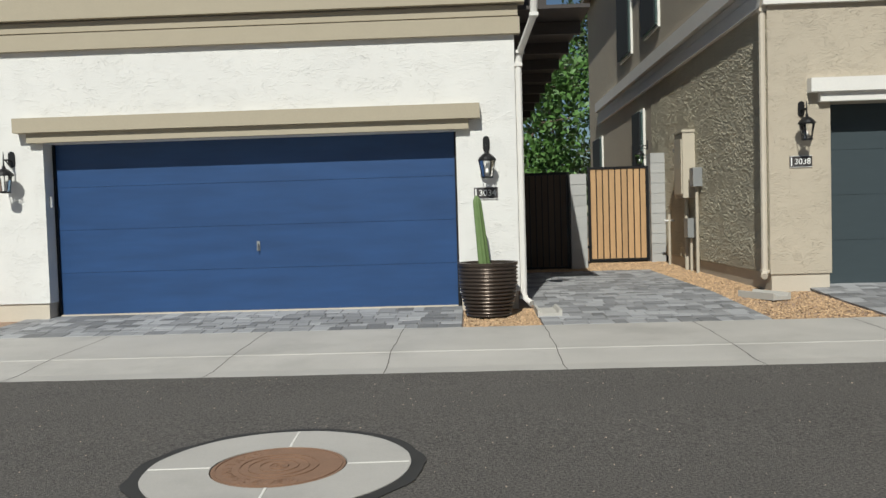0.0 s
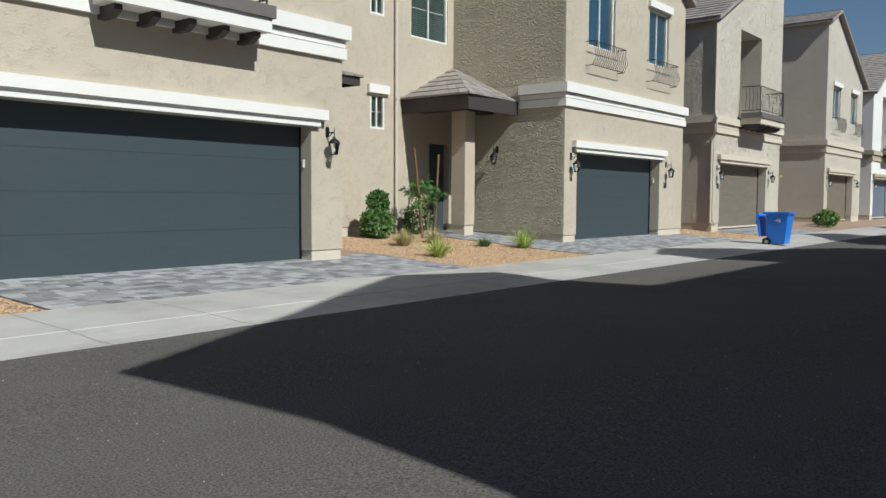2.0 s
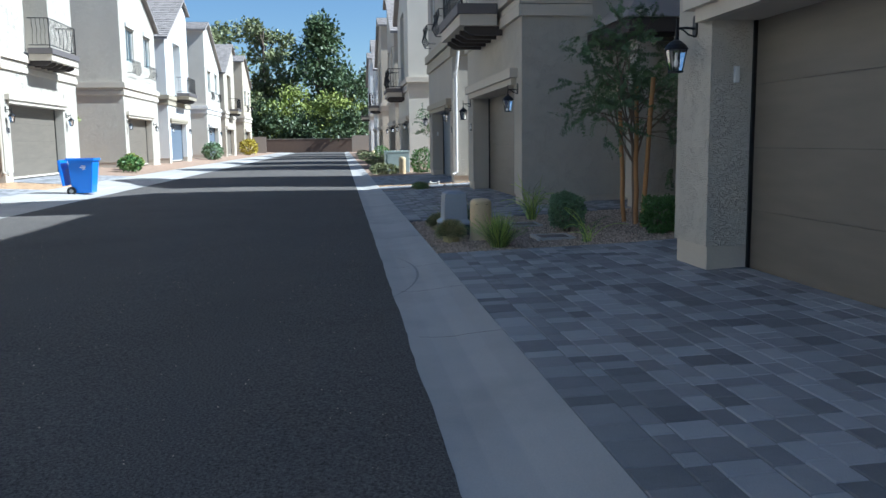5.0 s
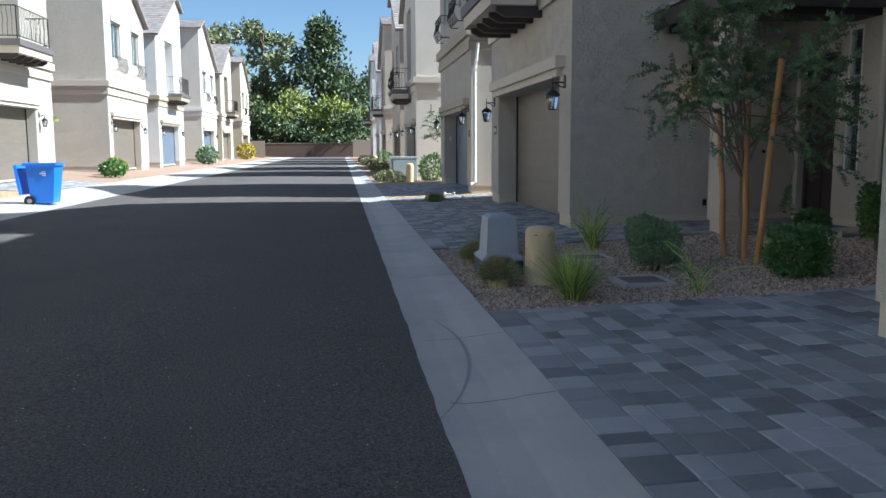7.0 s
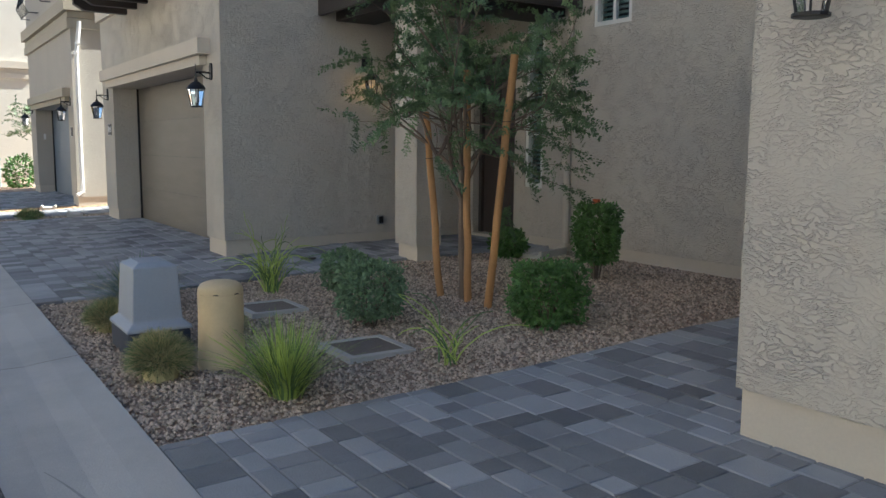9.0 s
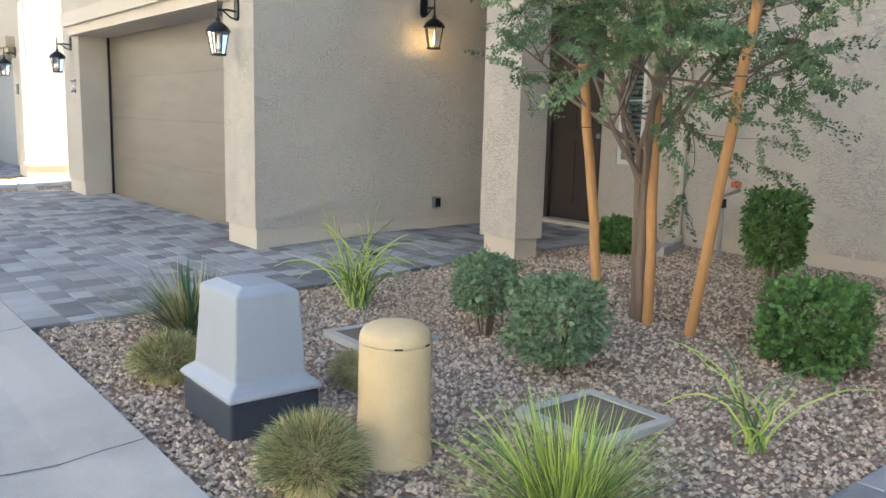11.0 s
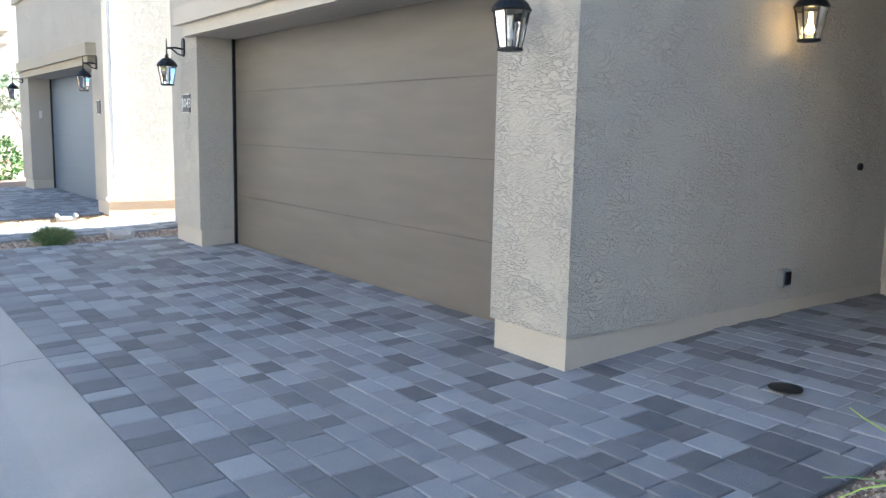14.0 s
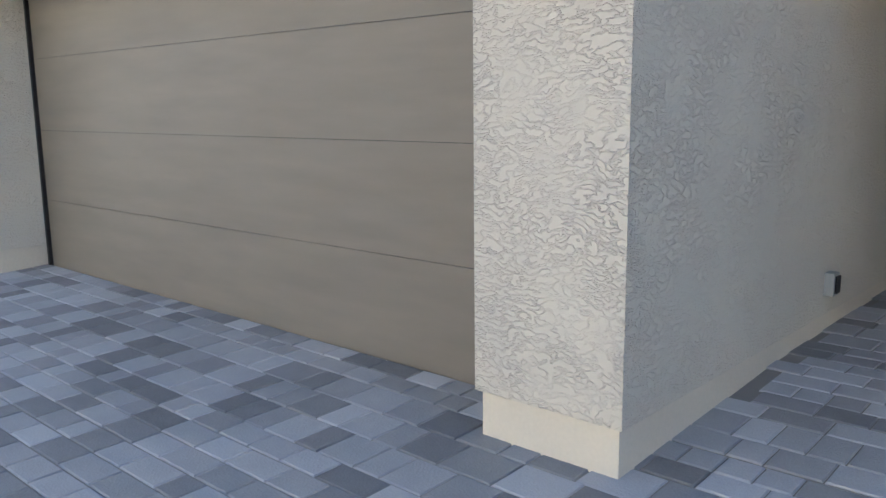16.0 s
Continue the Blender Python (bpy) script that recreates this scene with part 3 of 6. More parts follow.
# ---- sewer cover ----
IRON = mat("rusty_iron", (0.26, 0.155, 0.10), 0.7, 0.25, spread=0.2, scale=9, fine=90, fine_amount=0.15, bump=0.002)
TAR = mat("tar", (0.022, 0.021, 0.02), 0.6, spread=0.3)


def ring(bm, r0, r1, z0, z1, n=64, wob=0.0, seed=0.0):
    def at(r, k, w=0.0):
        a = 2 * math.pi * k / n
        r += w * (noise.noise(Vector((math.cos(a) * 4 + seed, math.sin(a) * 4, seed))) + 0.5 * noise.noise(Vector((math.cos(a) * 16, math.sin(a) * 16, seed))))
        return r * math.cos(a), r * math.sin(a)
    lo, li, to, ti = [], [], [], []
    for k in range(n):
        xo, yo = at(r1, k, wob)
        xi, yi = at(r0, k)
        to.append(bm.verts.new((xo, yo, z1)))
        ti.append(bm.verts.new((xi, yi, z1)))
        lo.append(bm.verts.new((xo, yo, z0)))
        li.append(bm.verts.new((xi, yi, z0)))
    for k in range(n):
        j = (k + 1) % n
        bm.faces.new((ti[k], to[k], to[j], ti[j]))
        bm.faces.new((to[k], lo[k], lo[j], to[j]))
        bm.faces.new((ti[j], li[j], li[k], ti[k]))


def disc(bm, r, z0, z1, n=48):
    t = [bm.verts.new((r * math.cos(2 * math.pi * k / n), r * math.sin(2 * math.pi * k / n), z1)) for k in range(n)]
    b = [bm.verts.new((v.co.x, v.co.y, z0)) for v in t]
    bm.faces.new(t), bm.faces.new(b[::-1])
    for k in range(n):
        j = (k + 1) % n
        bm.faces.new((t[k], b[k], b[j], t[j]))


def word(text, size, place, material, parent, name="lettering", label="", depth=0.002):
    """Raised letters turned into a mesh."""
    curve = bpy.data.curves.new("text", "FONT")
    curve.body, curve.size, curve.extrude, curve.align_x, curve.align_y = text, size, depth, "CENTER", "CENTER"
    ob = new("text", curve)
    bpy.context.view_layer.update()
    me = bpy.data.meshes.new_from_object(ob)
    bpy.data.objects.remove(ob)
    me.materials.clear()
    me.materials.append(material)
    out = new(name, me)
    out.parent = parent
    out.matrix_basis = place
    return tagged(out, label)


sewer = thing("sewer_cover", "round rusty iron sewer cover set in a concrete collar", "manhole cover", (-4.95, 5.72, 0.028))
bm = bmesh.new(); ring(bm, 0.66, 0.735, -0.03, 0.006, 96, 0.03, 2.0)
part("tar_seal", bm, TAR, sewer, "black tar seal")
bm = bmesh.new(); ring(bm, 0.342, 0.665, -0.03, 0.010, 72, 0.006, 1.0)
part("collar", bm, CONCRETE, sewer, "pale concrete collar")
bm = bmesh.new(); disc(bm, 0.335, -0.03, 0.008)
cover = part("cover", bm, IRON, sewer, "rusty brown cast cover")
for r in (0.32, 0.20, 0.155, 0.10, 0.05, 0.018):
    bm = bmesh.new(); ring(bm, max(0.001, r - 0.007), r, 0.008, 0.0125, 48)
    part("rib", bm, IRON, cover)
for k, ch in enumerate("SANITARY"):
    a = radians(232 - 15 * k)
    word(ch, 0.07, Matrix.Translation((0.255 * math.cos(a), 0.255 * math.sin(a), 0.009)) @ pose(0, 0, 0, 0, 0, math.degrees(a) - 90), IRON, cover)
for k, ch in enumerate("SEWER"):
    a = radians(244 + 13 * k)
    word(ch, 0.085, Matrix.Translation((0.262 * math.cos(a), 0.262 * math.sin(a), 0.009)) @ pose(0, 0, 0, 0, 0, math.degrees(a) + 90), IRON, cover)
for k in range(4):
    a = radians(3 + 90 * k)
    bm = bmesh.new(); bx(bm, 0.345, 0.655, -0.006, 0.006, 0.0101, 0.0125, pose(0, 0, 0, 0, 0, math.degrees(a)))
    part("collar_joint", bm, TRIM_WHITE, sewer)

# ---- lanterns and plaques ----
def glass(name, color=(1, 1, 1), rough=0.0):
    m, tree, b = nodes_of(name)
    b.inputs["Base Color"].default_value = (*color, 1)
    b.inputs["Roughness"].default_value = rough
    b.inputs["Transmission Weight"].default_value = 1.0
    b.inputs["IOR"].default_value = 1.45
    return m


GLASS = glass("clear_glass")
m_, t_, b_ = nodes_of("bulb_warm")
b_.inputs["Emission Color"].default_value = (1.0, 0.62, 0.22, 1)
b_.inputs["Emission Strength"].default_value = 2.5
BULB_ON = m_
BULB_OFF = mat("bulb_off", (0.75, 0.74, 0.7), 0.3)
WINGLASS = mat("window_glass", (0.05, 0.075, 0.085), 0.06, spread=0.1)
BLIND = mat("blind_slat", (0.16, 0.24, 0.23), 0.5)
BLUEBLIND = mat("blue_blind_slat", (0.08, 0.24, 0.38), 0.5)
FRAME = mat("window_frame_white", (0.72, 0.71, 0.66), 0.5)


def tube(bm, pts, r, n=8, taper=None):
    """A bent round bar through points."""
    rings = []
    for i, p in enumerate(pts):
        p = Vector(p)
        d = (Vector(pts[min(i + 1, len(pts) - 1)]) - Vector(pts[max(i - 1, 0)])).normalized()
        a = d.orthogonal().normalized() if i == 0 else (last - d * last.dot(d)).normalized()
        last = a
        b = d.cross(a)
        rr = r if taper is None else r + (taper - r) * i / (len(pts) - 1)
        rings.append([bm.verts.new(p + (a * math.cos(2 * math.pi * k / n) + b * math.sin(2 * math.pi * k / n)) * rr) for k in range(n)])
    for a, b in zip(rings, rings[1:]):
        for k in range(n):
            j = (k + 1) % n
            bm.faces.new((a[k], a[j], b[j], b[k]))
    bm.faces.new(rings[0][::-1]), bm.faces.new(rings[-1])


def lathe(bm, prof, n=32, cx=0, cy=0):
    rings = [[bm.verts.new((cx + r * math.cos(2 * math.pi * k / n), cy + r * math.sin(2 * math.pi * k / n), z)) for k in range(n)] for r, z in prof]
    for a, b in zip(rings, rings[1:]):
        for k in range(n):
            j = (k + 1) % n
            bm.faces.new((a[k], a[j], b[j], b[k]))
    bm.faces.new(rings[0][::-1]), bm.faces.new(rings[-1])


def lantern(lit=False):
    """A wall lantern; the wall is the plane y = 0 and it stands out to -y. Its glass bottom is at z = 0."""
    top = thing("wall_lantern", "lit black wall lantern on shaded stucco" if lit else "black iron wall lantern with tapered clear panes", "wall lantern", group="" if lit else "wall lanterns")
    bm = bmesh.new()
    prism(bm, [(0.042 * math.sin(a), 0.37 + (0.10 if math.cos(a) > 0 else 0.0) * 1 + 0.05 * math.cos(a)) for a in [math.pi * 2 * k / 20 for k in range(20)]], 1, -0.018, 0.0)
    part("backplate", bm, BLACK, top)
    bm = bmesh.new()
    tube(bm, [(0, -0.01, 0.40), (0, -0.10, 0.41), (0, -0.19, 0.40)], 0.011)
    tube(bm, [(0, -0.01, 0.33), (0, -0.07, 0.345), (0, -0.12, 0.385), (0, -0.15, 0.40)], 0.008)
    tube(bm, [(0, -0.19, 0.30), (0, -0.19, 0.44), (0, -0.19, 0.50)], 0.011, 8, 0.004)
    part("arm", bm, BLACK, top)
    c = (0, -0.19)
    bm = bmesh.new()
    lathe(bm, [(0.108, 0.205), (0.112, 0.215), (0.09, 0.25), (0.05, 0.285), (0.022, 0.30), (0.018, 0.33)], 16, *c)
    part("hood", bm, BLACK, top)
    for k in range(6):
        a = math.pi * 2 * k / 6
        bm = bmesh.new()
        tube(bm, [(c[0] + 0.062 * math.cos(a), c[1] + 0.062 * math.sin(a), 0.015), (c[0] + 0.098 * math.cos(a), c[1] + 0.098 * math.sin(a), 0.208)], 0.0055, 5)
        part("rib", bm, BLACK, top)
        b = a + math.pi / 3
        bm = bmesh.new()
        q = [(c[0] + r * math.cos(t), c[1] + r * math.sin(t), z) for r, t, z in ((0.060, a, 0.016), (0.060, b, 0.016), (0.096, b, 0.206), (0.096, a, 0.206))]
        bm.faces.new([bm.verts.new(p) for p in q])
        pane = part("pane", bm, GLASS, top)
        pane.visible_shadow = False
    bm = bmesh.new()
    lathe(bm, [(0.05, -0.004), (0.072, 0.0), (0.072, 0.014), (0.05, 0.018)], 12, *c)
    part("base_ring", bm, BLACK, top)
    bm = bmesh.new()
    lathe(bm, [(0.012, 0.18), (0.014, 0.12), (0.022, 0.09), (0.02, 0.06), (0.004, 0.045)], 10, *c)
    part("bulb", bm, BULB_ON if lit else BULB_OFF, top, "glowing warm bulb" if lit else "")
    return top


first = None
for x, y, z, turn in ((-3.74, 11.775, 1.72, 0), (-9.66, 11.775, 1.72, 0), (0.40, YN, 2.12, 0), (6.66, YN, 2.12, 0), (15.5, YN, 2.06, 0), (21.6, YN, 2.06, 0),
                      (26.1, YN, 2.1, 0), (32.0, YN, 2.1, 0), (41.3, YN, 2.1, 0), (47.2, YN, 2.1, 0), (51.9, YN, 2.1, 0), (57.8, YN, 2.1, 0), (67.1, YN, 2.1, 0), (73.0, YN, 2.1, 0),
                      (15.18, 14.8, 2.3, -90), (-0.02, 20.0, 2.3, -90),
                      (13.27, YS, 1.86, 180), (19.0, YS, 1.86, 180), (22.75, YS, 1.90, 180), (28.6, YS, 1.90, 180), (5.41, YS, 1.93, 180), (38.5, YS, 1.9, 180), (44.2, YS, 1.9, 180), (48.8, YS, 1.9, 180), (54.4, YS, 1.9, 180)):
    m = pose(x, y, z, 0, 0, turn)
    if first is None:
        first = lantern()
        first.matrix_basis = m
    else:
        copy_thing(first, m)
lit = lantern(True)
lit.matrix_basis = pose(12.94, -3.20, 2.035, 0, 0, -90)
glow = new("lantern_bulb_light", bpy.data.lights.new("lantern_bulb_light", "POINT"))
glow.data.energy, glow.data.color, glow.data.shadow_soft_size = 0.22, (1.0, 0.6, 0.25), 0.03
glow.matrix_basis = pose(12.75, -3.20, 2.105)

PLAQUE = mat("plaque_dark", (0.045, 0.04, 0.04), 0.5)
LETTER = mat("letter_white", (0.8, 0.8, 0.78), 0.5)


def plaque(text, x, y, z, turn, w=0.29, h=0.15, label="", back=PLAQUE):
    top = thing("number_plaque", label or "dark house number plaque with white figures on stucco", "number plaque", (x, y, z), rz=turn)
    part("plate", boxes((-w / 2, w / 2, -0.012, 0, -h / 2, h / 2)), back, top)
    edge = [(-w / 2, w / 2, -0.016, -0.012, h / 2 - 0.006, h / 2), (-w / 2, w / 2, -0.016, -0.012, -h / 2, -h / 2 + 0.006)]
    part("rim", boxes(*edge), LETTER if back is PLAQUE else BLACK, top)
    part("side_bar", boxes((-w / 2 + 0.015, -w / 2 + 0.03, -0.014, -0.012, -h / 2 + 0.02, h / 2 - 0.02)), LETTER, top)
    if text:
        word(text, h * 0.72, pose(0.02, -0.013, -0.002, 90, 0, 0), LETTER, top, "figures", depth=0.001)


plaque("3034", -3.76, 11.775, 1.545, 0)
plaque("3038", 0.39, YN, 1.855, 0)
plaque("3043", 18.95, YS, 1.67, 180, 0.25, 0.20)
plaque("", 22.72, YS, 1.67, 180, 0.22, 0.2, "small gray number plaque on a white pier")
plaque("", 21.55, YN, 1.8, 0, 0.24, 0.2, "small number plaque on a sunlit beige pier")
plaque("", 26.2, YN, 1.85, 0, 0.24, 0.2, "small number plaque on a sunlit greige pier")

# ---- small things on the garages ----
WHITEPLASTIC = mat("white_plastic", (0.7, 0.7, 0.68), 0.4)
GRAYMETAL = mat("gray_metal", (0.32, 0.33, 0.33), 0.45, 0.4)


def sensor(x, y, z, axis):
    top = thing("door_keypad", "white plastic door keypad on the stucco jamb", "keypad", (x, y, z), group="jamb keypads")
    s = (-0.025, 0.0) if axis < 0 else (0.0, 0.025)
    ob = part("case", boxes((s[0], s[1], -0.028, 0.028, -0.075, 0.075)), WHITEPLASTIC, top)
    bev = ob.modifiers.new("bevel", "BEVEL")
    bev.width, bev.segments = 0.01, 2
    part("cover", boxes((s[0] - 0.004 if axis < 0 else s[1], s[0] if axis < 0 else s[1] + 0.004, -0.018, 0.018, -0.06, 0.03)), WHITEPLASTIC, top)


sensor(6.27, YN + 0.2, 1.95, -1)
sensor(5.07, YS - 0.24, 1.885, -1)
sensor(21.12, YN + 0.2, 1.95, -1)
sensor(28.05, YS - 0.2, 1.6, -1)
sensor(-9.26, 11.9, 1.6, 1)
handle = thing("garage_latch", "small chrome handle on the navy garage door", "door handle", (-6.66, 12.02, 0.97))
part("escutcheon", boxes((-0.02, 0.02, -0.006, 0, -0.06, 0.06)), GRAYMETAL, handle)
bm = bmesh.new(); tube(bm, [(0, -0.006, 0.03), (0, -0.05, 0.03), (0.0, -0.055, -0.05)], 0.009)
part("lever", bm, GRAYMETAL, handle)

# ---- balconies, windows, downspouts ----
DARKWOOD = mat("dark_painted_wood", (0.045, 0.037, 0.034), 0.6, spread=0.15, bump=0.001)
GRAYTRIM = mat("gray_trim", (0.13, 0.115, 0.11), 0.7, spread=0.08)


def balcony(x0, x1, yf, side, z, trim, dark, bars=22, d=0.9, label=""):
    """A cantilevered balcony over a garage: beams, slab edge, dark cap and an iron rail."""
    S = lambda a, b: sorted((yf + side * a, yf + side * b))
    top = thing("balcony", label, "balcony")
    part("slab", boxes((x0, x1, *S(-d, -0.14), z, z + 0.22)), trim, top)
    part("cap", boxes((x0 - 0.05, x1 + 0.05, *S(-d - 0.05, -0.14), z + 0.221, z + 0.42)), dark, top, "dark cap band")
    n = 5
    for k in range(n):
        x = x0 + 0.2 + (x1 - x0 - 0.4) * k / (n - 1)
        bm = bmesh.new()
        a, b, c = yf - side * 0.003, yf - side * (d - 0.12), yf - side * (d - 0.28)
        prism(bm, [(a, z - 0.001), (b, z - 0.001), (b, z - 0.08), (c, z - 0.17), (a, z - 0.17)], 0, x - 0.06, x + 0.06)
        part("beam", bm, DARKWOOD, top, "dark wooden beam end")
    r = 0.011
    zt, zb_ = z + 1.42, z + 0.52
    ya = yf - side * (d - 0.06)
    rail = bmesh.new()
    corners = [(x0 + 0.06, yf - side * 0.15), (x0 + 0.06, ya), (x1 - 0.06, ya), (x1 - 0.06, yf - side * 0.15)]
    for zz in (zt, zb_):
        for p, q in zip(corners, corners[1:]):
            tube(rail, [(*p, zz), (*q, zz)], 0.016, 6)
    for p in corners[1:3]:
        tube(rail, [(*p, z + 0.42), (*p, zt)], 0.02, 6)
    frame_ = part("rail_frame", rail, BLACK, top)
    for p, q in zip(corners, corners[1:]):
        L = math.dist(p, q)
        m = max(2, int(L / 0.125))
        for k in range(1, m):
            x, y = p[0] + (q[0] - p[0]) * k / m, p[1] + (q[1] - p[1]) * k / m
            bm = bmesh.new()
            tube(bm, [(x, y, zb_), (x, y, zb_ + 0.3), (x + 0.02, y - side * 0.02, zb_ + 0.5), (x, y, zb_ + 0.7), (x, y, zt)], r * 0.8, 4)
            part("baluster", bm, BLACK, top)
    return top


balcony(2.12, 4.92, YN, 1, 4.0, TRIM_WHITE, GRAYTRIM, d=0.58, label="white balcony slab on dark beams over the garage")
balcony(28.1, 31.0, YN, 1, 4.25, TRIM_BEIGE, GRAYTRIM, label="pale balcony with a black iron rail in the sun")
balcony(53.9, 56.8, YN, 1, 4.25, TRIM_TAN, GRAYTRIM, label="balcony with a black iron rail on a white house")
balcony(79.8, 82.6, YN, 1, 4.25, TRIM_TAN, GRAYTRIM, label="far balcony with an iron rail on a tan house")
balcony(14.6, 17.6, YS, -1, 3.62, TRIM_BEIGE, GRAYTRIM, label="greige balcony on dark beams in the shade")
balcony(40.7, 43.3, YS, -1, 3.62, TRIM_BEIGE, GRAYTRIM, label="balcony with a black iron rail on the shaded white house")
balcony(66.4, 69.0, YS, -1, 3.9, TRIM_BEIGE, GRAYTRIM, label="far shaded balcony with an iron rail")
balcony(92.2, 95.0, YS, -1, 3.9, TRIM_BEIGE, GRAYTRIM, label="distant shaded balcony with an iron rail")


def window(x0, x1, yf, side, z0, z1, inset=0.10, label="", blind=BLIND, slats=True, axis="y", trim=FRAME, mull=1, bars=0, hood=None):
    """A window in a wall: frame, mullion, glass and, behind it, blind slats. axis y: in a wall across y; x: in one across x."""
    def B(u0, u1, v0, v1, a, b):
        vv = sorted((yf + side * v0, yf + side * v1))
        return (u0, u1, vv[0], vv[1], a, b) if axis == "y" else (vv[0], vv[1], u0, u1, a, b)
    top = thing("window", label, "window")
    f = 0.05
    part("frame", boxes(B(x0, x1, inset - 0.05, inset + 0.03, z0, z0 + f), B(x0, x1, inset - 0.05, inset + 0.03, z1 - f, z1), B(x0, x0 + f, inset - 0.05, inset + 0.03, z0 + f, z1 - f), B(x1 - f, x1, inset - 0.05, inset + 0.03, z0 + f, z1 - f)), trim, top)
    step = (x1 - x0) / (mull + 1)
    for k in range(mull):
        x = x0 + step * (k + 1)
        part("mullion", boxes(B(x - 0.02, x + 0.02, inset - 0.03, inset + 0.02, z0 + f, z1 - f)), trim, top)
    for k in range(mull + 1):
        part("pane", boxes(B(x0 + step * k + (f if k == 0 else 0.02), x0 + step * (k + 1) - (f if k == mull else 0.02), inset, inset + 0.006, z0 + f, z1 - f)), PANE, top)
        for j in range(bars):
            z = z0 + (z1 - z0) * (j + 1) / (bars + 1)
            part("glazing_bar", boxes(B(x0 + step * k + f, x0 + step * (k + 1) - f, inset - 0.006, inset - 0.001, z - 0.008, z + 0.008)), trim, top)
    part("backing", boxes(B(x0 + f, x1 - f, inset + 0.09, inset + 0.10, z0 + f, z1 - f)), DARKROOM, top)
    if slats:
        bm = bmesh.new()
        n = int((z1 - z0 - 2 * f) / 0.055)
        for k in range(n):
            z = z0 + f + (k + 0.5) * (z1 - z0 - 2 * f) / n
            bx(bm, *B(x0 + f + 0.01, x1 - f - 0.01, inset + 0.03, inset + 0.06, z - 0.014, z + 0.014))
        part("blind", bm, blind, top)
    if hood:
        part("hood", boxes(B(x0 - 0.12, x1 + 0.12, -0.10, -0.001, z1 + 0.02, z1 + 0.24)), hood, top)
    return top


PANE = glass("pane_glass", (0.9, 0.97, 0.96))
DARKROOM = mat("dark_room", (0.03, 0.035, 0.04), 0.9)


def balconette(x0, x1, yf, side, z0, z1, label):
    top = thing("window_grille", label, "window grille")
    y = yf - side * 0.28
    bm = bmesh.new()
    for z, o in ((z1, 0.0), (z0, 0.06)):
        yy = y + side * o
        tube(bm, [(x0, yf - side * 0.002, z), (x0, yy, z), (x1, yy, z), (x1, yf - side * 0.002, z)], 0.012, 5)
    part("frame", bm, BLACK, top)
    n = int((x1 - x0) / 0.11)
    for k in range(n + 1):
        x = x0 + (x1 - x0) * k / n
        bm = bmesh.new()
        tube(bm, [(x, y, z1), (x, y + side * 0.02, z1 - 0.15), (x, y - side * 0.05, (z0 + z1) / 2 - 0.1), (x, y + side * 0.06, z0)], 0.008, 4)
        part("bar", bm, BLACK, top)


for hx, off in ((15.18, 0), (40.9, 0), (66.7, 0), (92.5, 0)):
    for a, b in ((1.2, 2.75), (5.0, 6.45)):
        window(hx + a, hx + b, YN, 1, 5.55, 7.25, 0.12, "tall window with blue blinds in sunlit stucco", BLUEBLIND, hood=TRIM_WHITE)
        balconette(hx + a - 0.15, hx + b + 0.15, YN, 1, 4.98, 5.62, "bowed black iron grille under a window")
for hx, w in ((22.4, (1.0, 2.2)), (22.4, (4.4, 5.6)), (48.4, (1.2, 2.75)), (48.4, (5.0, 6.45)), (74.5, (1.2, 2.75))):
    z0 = 5.2 if hx < 30 else 5.55
    window(hx + w[0], hx + w[1], YS, -1, z0, z0 + 1.7, 0.12, "window with dim blinds in shaded stucco")
    balconette(hx + w[0] - 0.12, hx + w[1] + 0.12, YS, -1, z0 - 0.55, z0 + 0.1, "bowed black iron grille on the shaded side")

# glazed doors inside the balcony recesses
for hx, yf, side in ((25.75, YN, 1), (51.5, YN, 1), (77.3, YN, 1), (38.2, YS, -1), (63.9, YS, -1), (89.8, YS, -1)):
    window(hx + 2.9, hx + 4.4, yf + side * 1.48, side, 4.62, 6.8, 0.0, "glazed balcony door in a recess", slats=False)


def downspout(pts, label, color, at=""):
    top = thing("downspout", label, "downspout")
    bm = bmesh.new()
    tube(bm, pts, 0.042, 8)
    part("pipe", bm, color, top)
    for k, p in enumerate(pts[1:-1]):
        bm = bmesh.new()
        bx(bm, p[0] - 0.05, p[0] + 0.05, p[1] - 0.05, p[1] + 0.05, p[2] - 0.02, p[2] + 0.02)
        part("strap", bm, color, top)


downspout([(-3.16, 11.10, 3.90), (-3.17, 11.2, 3.55), (-3.30, 11.80, 3.25), (-3.325, 11.83, 3.1), (-3.325, 11.83, 0.25), (-3.24, 11.72, 0.18)], "white painted downspout on a white house corner", TRIM_WHITE)
downspout([(-0.065, 12.60, 4.0), (-0.067, 12.70, 3.85), (-0.067, 12.72, 0.42), (-0.12, 12.58, 0.36)], "beige downspout at the corner of the beige house", TRIM_BEIGE)
downspout([(25.70, 12.60, 7.7), (25.70, 12.6, 4.6), (25.62, 12.5, 4.3), (25.62, 12.5, 3.8), (25.70, 12.7, 3.5), (25.70, 12.7, 0.5), (25.66, 12.5, 0.42)], "pale downspout at the corner of a greige house", TRIM_BEIGE)
downspout([(22.33, -1.5, 3.95), (22.34, -1.45, 3.5), (22.34, -1.42, 3.3), (22.34, -1.42, 0.40), (22.28, -1.3, 0.34)], "white downspout on the shaded white house", TRIM_WHITE)
downspout([(10.85, -4.80, 6.8), (10.85, -4.80, 3.5), (10.85, -4.80, 0.26), (10.85, -4.62, 0.17)], "greige downspout on the court wall", TRIM_BEIGE)
downspout([(14.64 - 0.3, 18.14, 7.8), (14.34, 18.14, 4), (14.34, 18.14, 0.41)], "beige downspout on the sunlit court wall", TRIM_BEIGE)

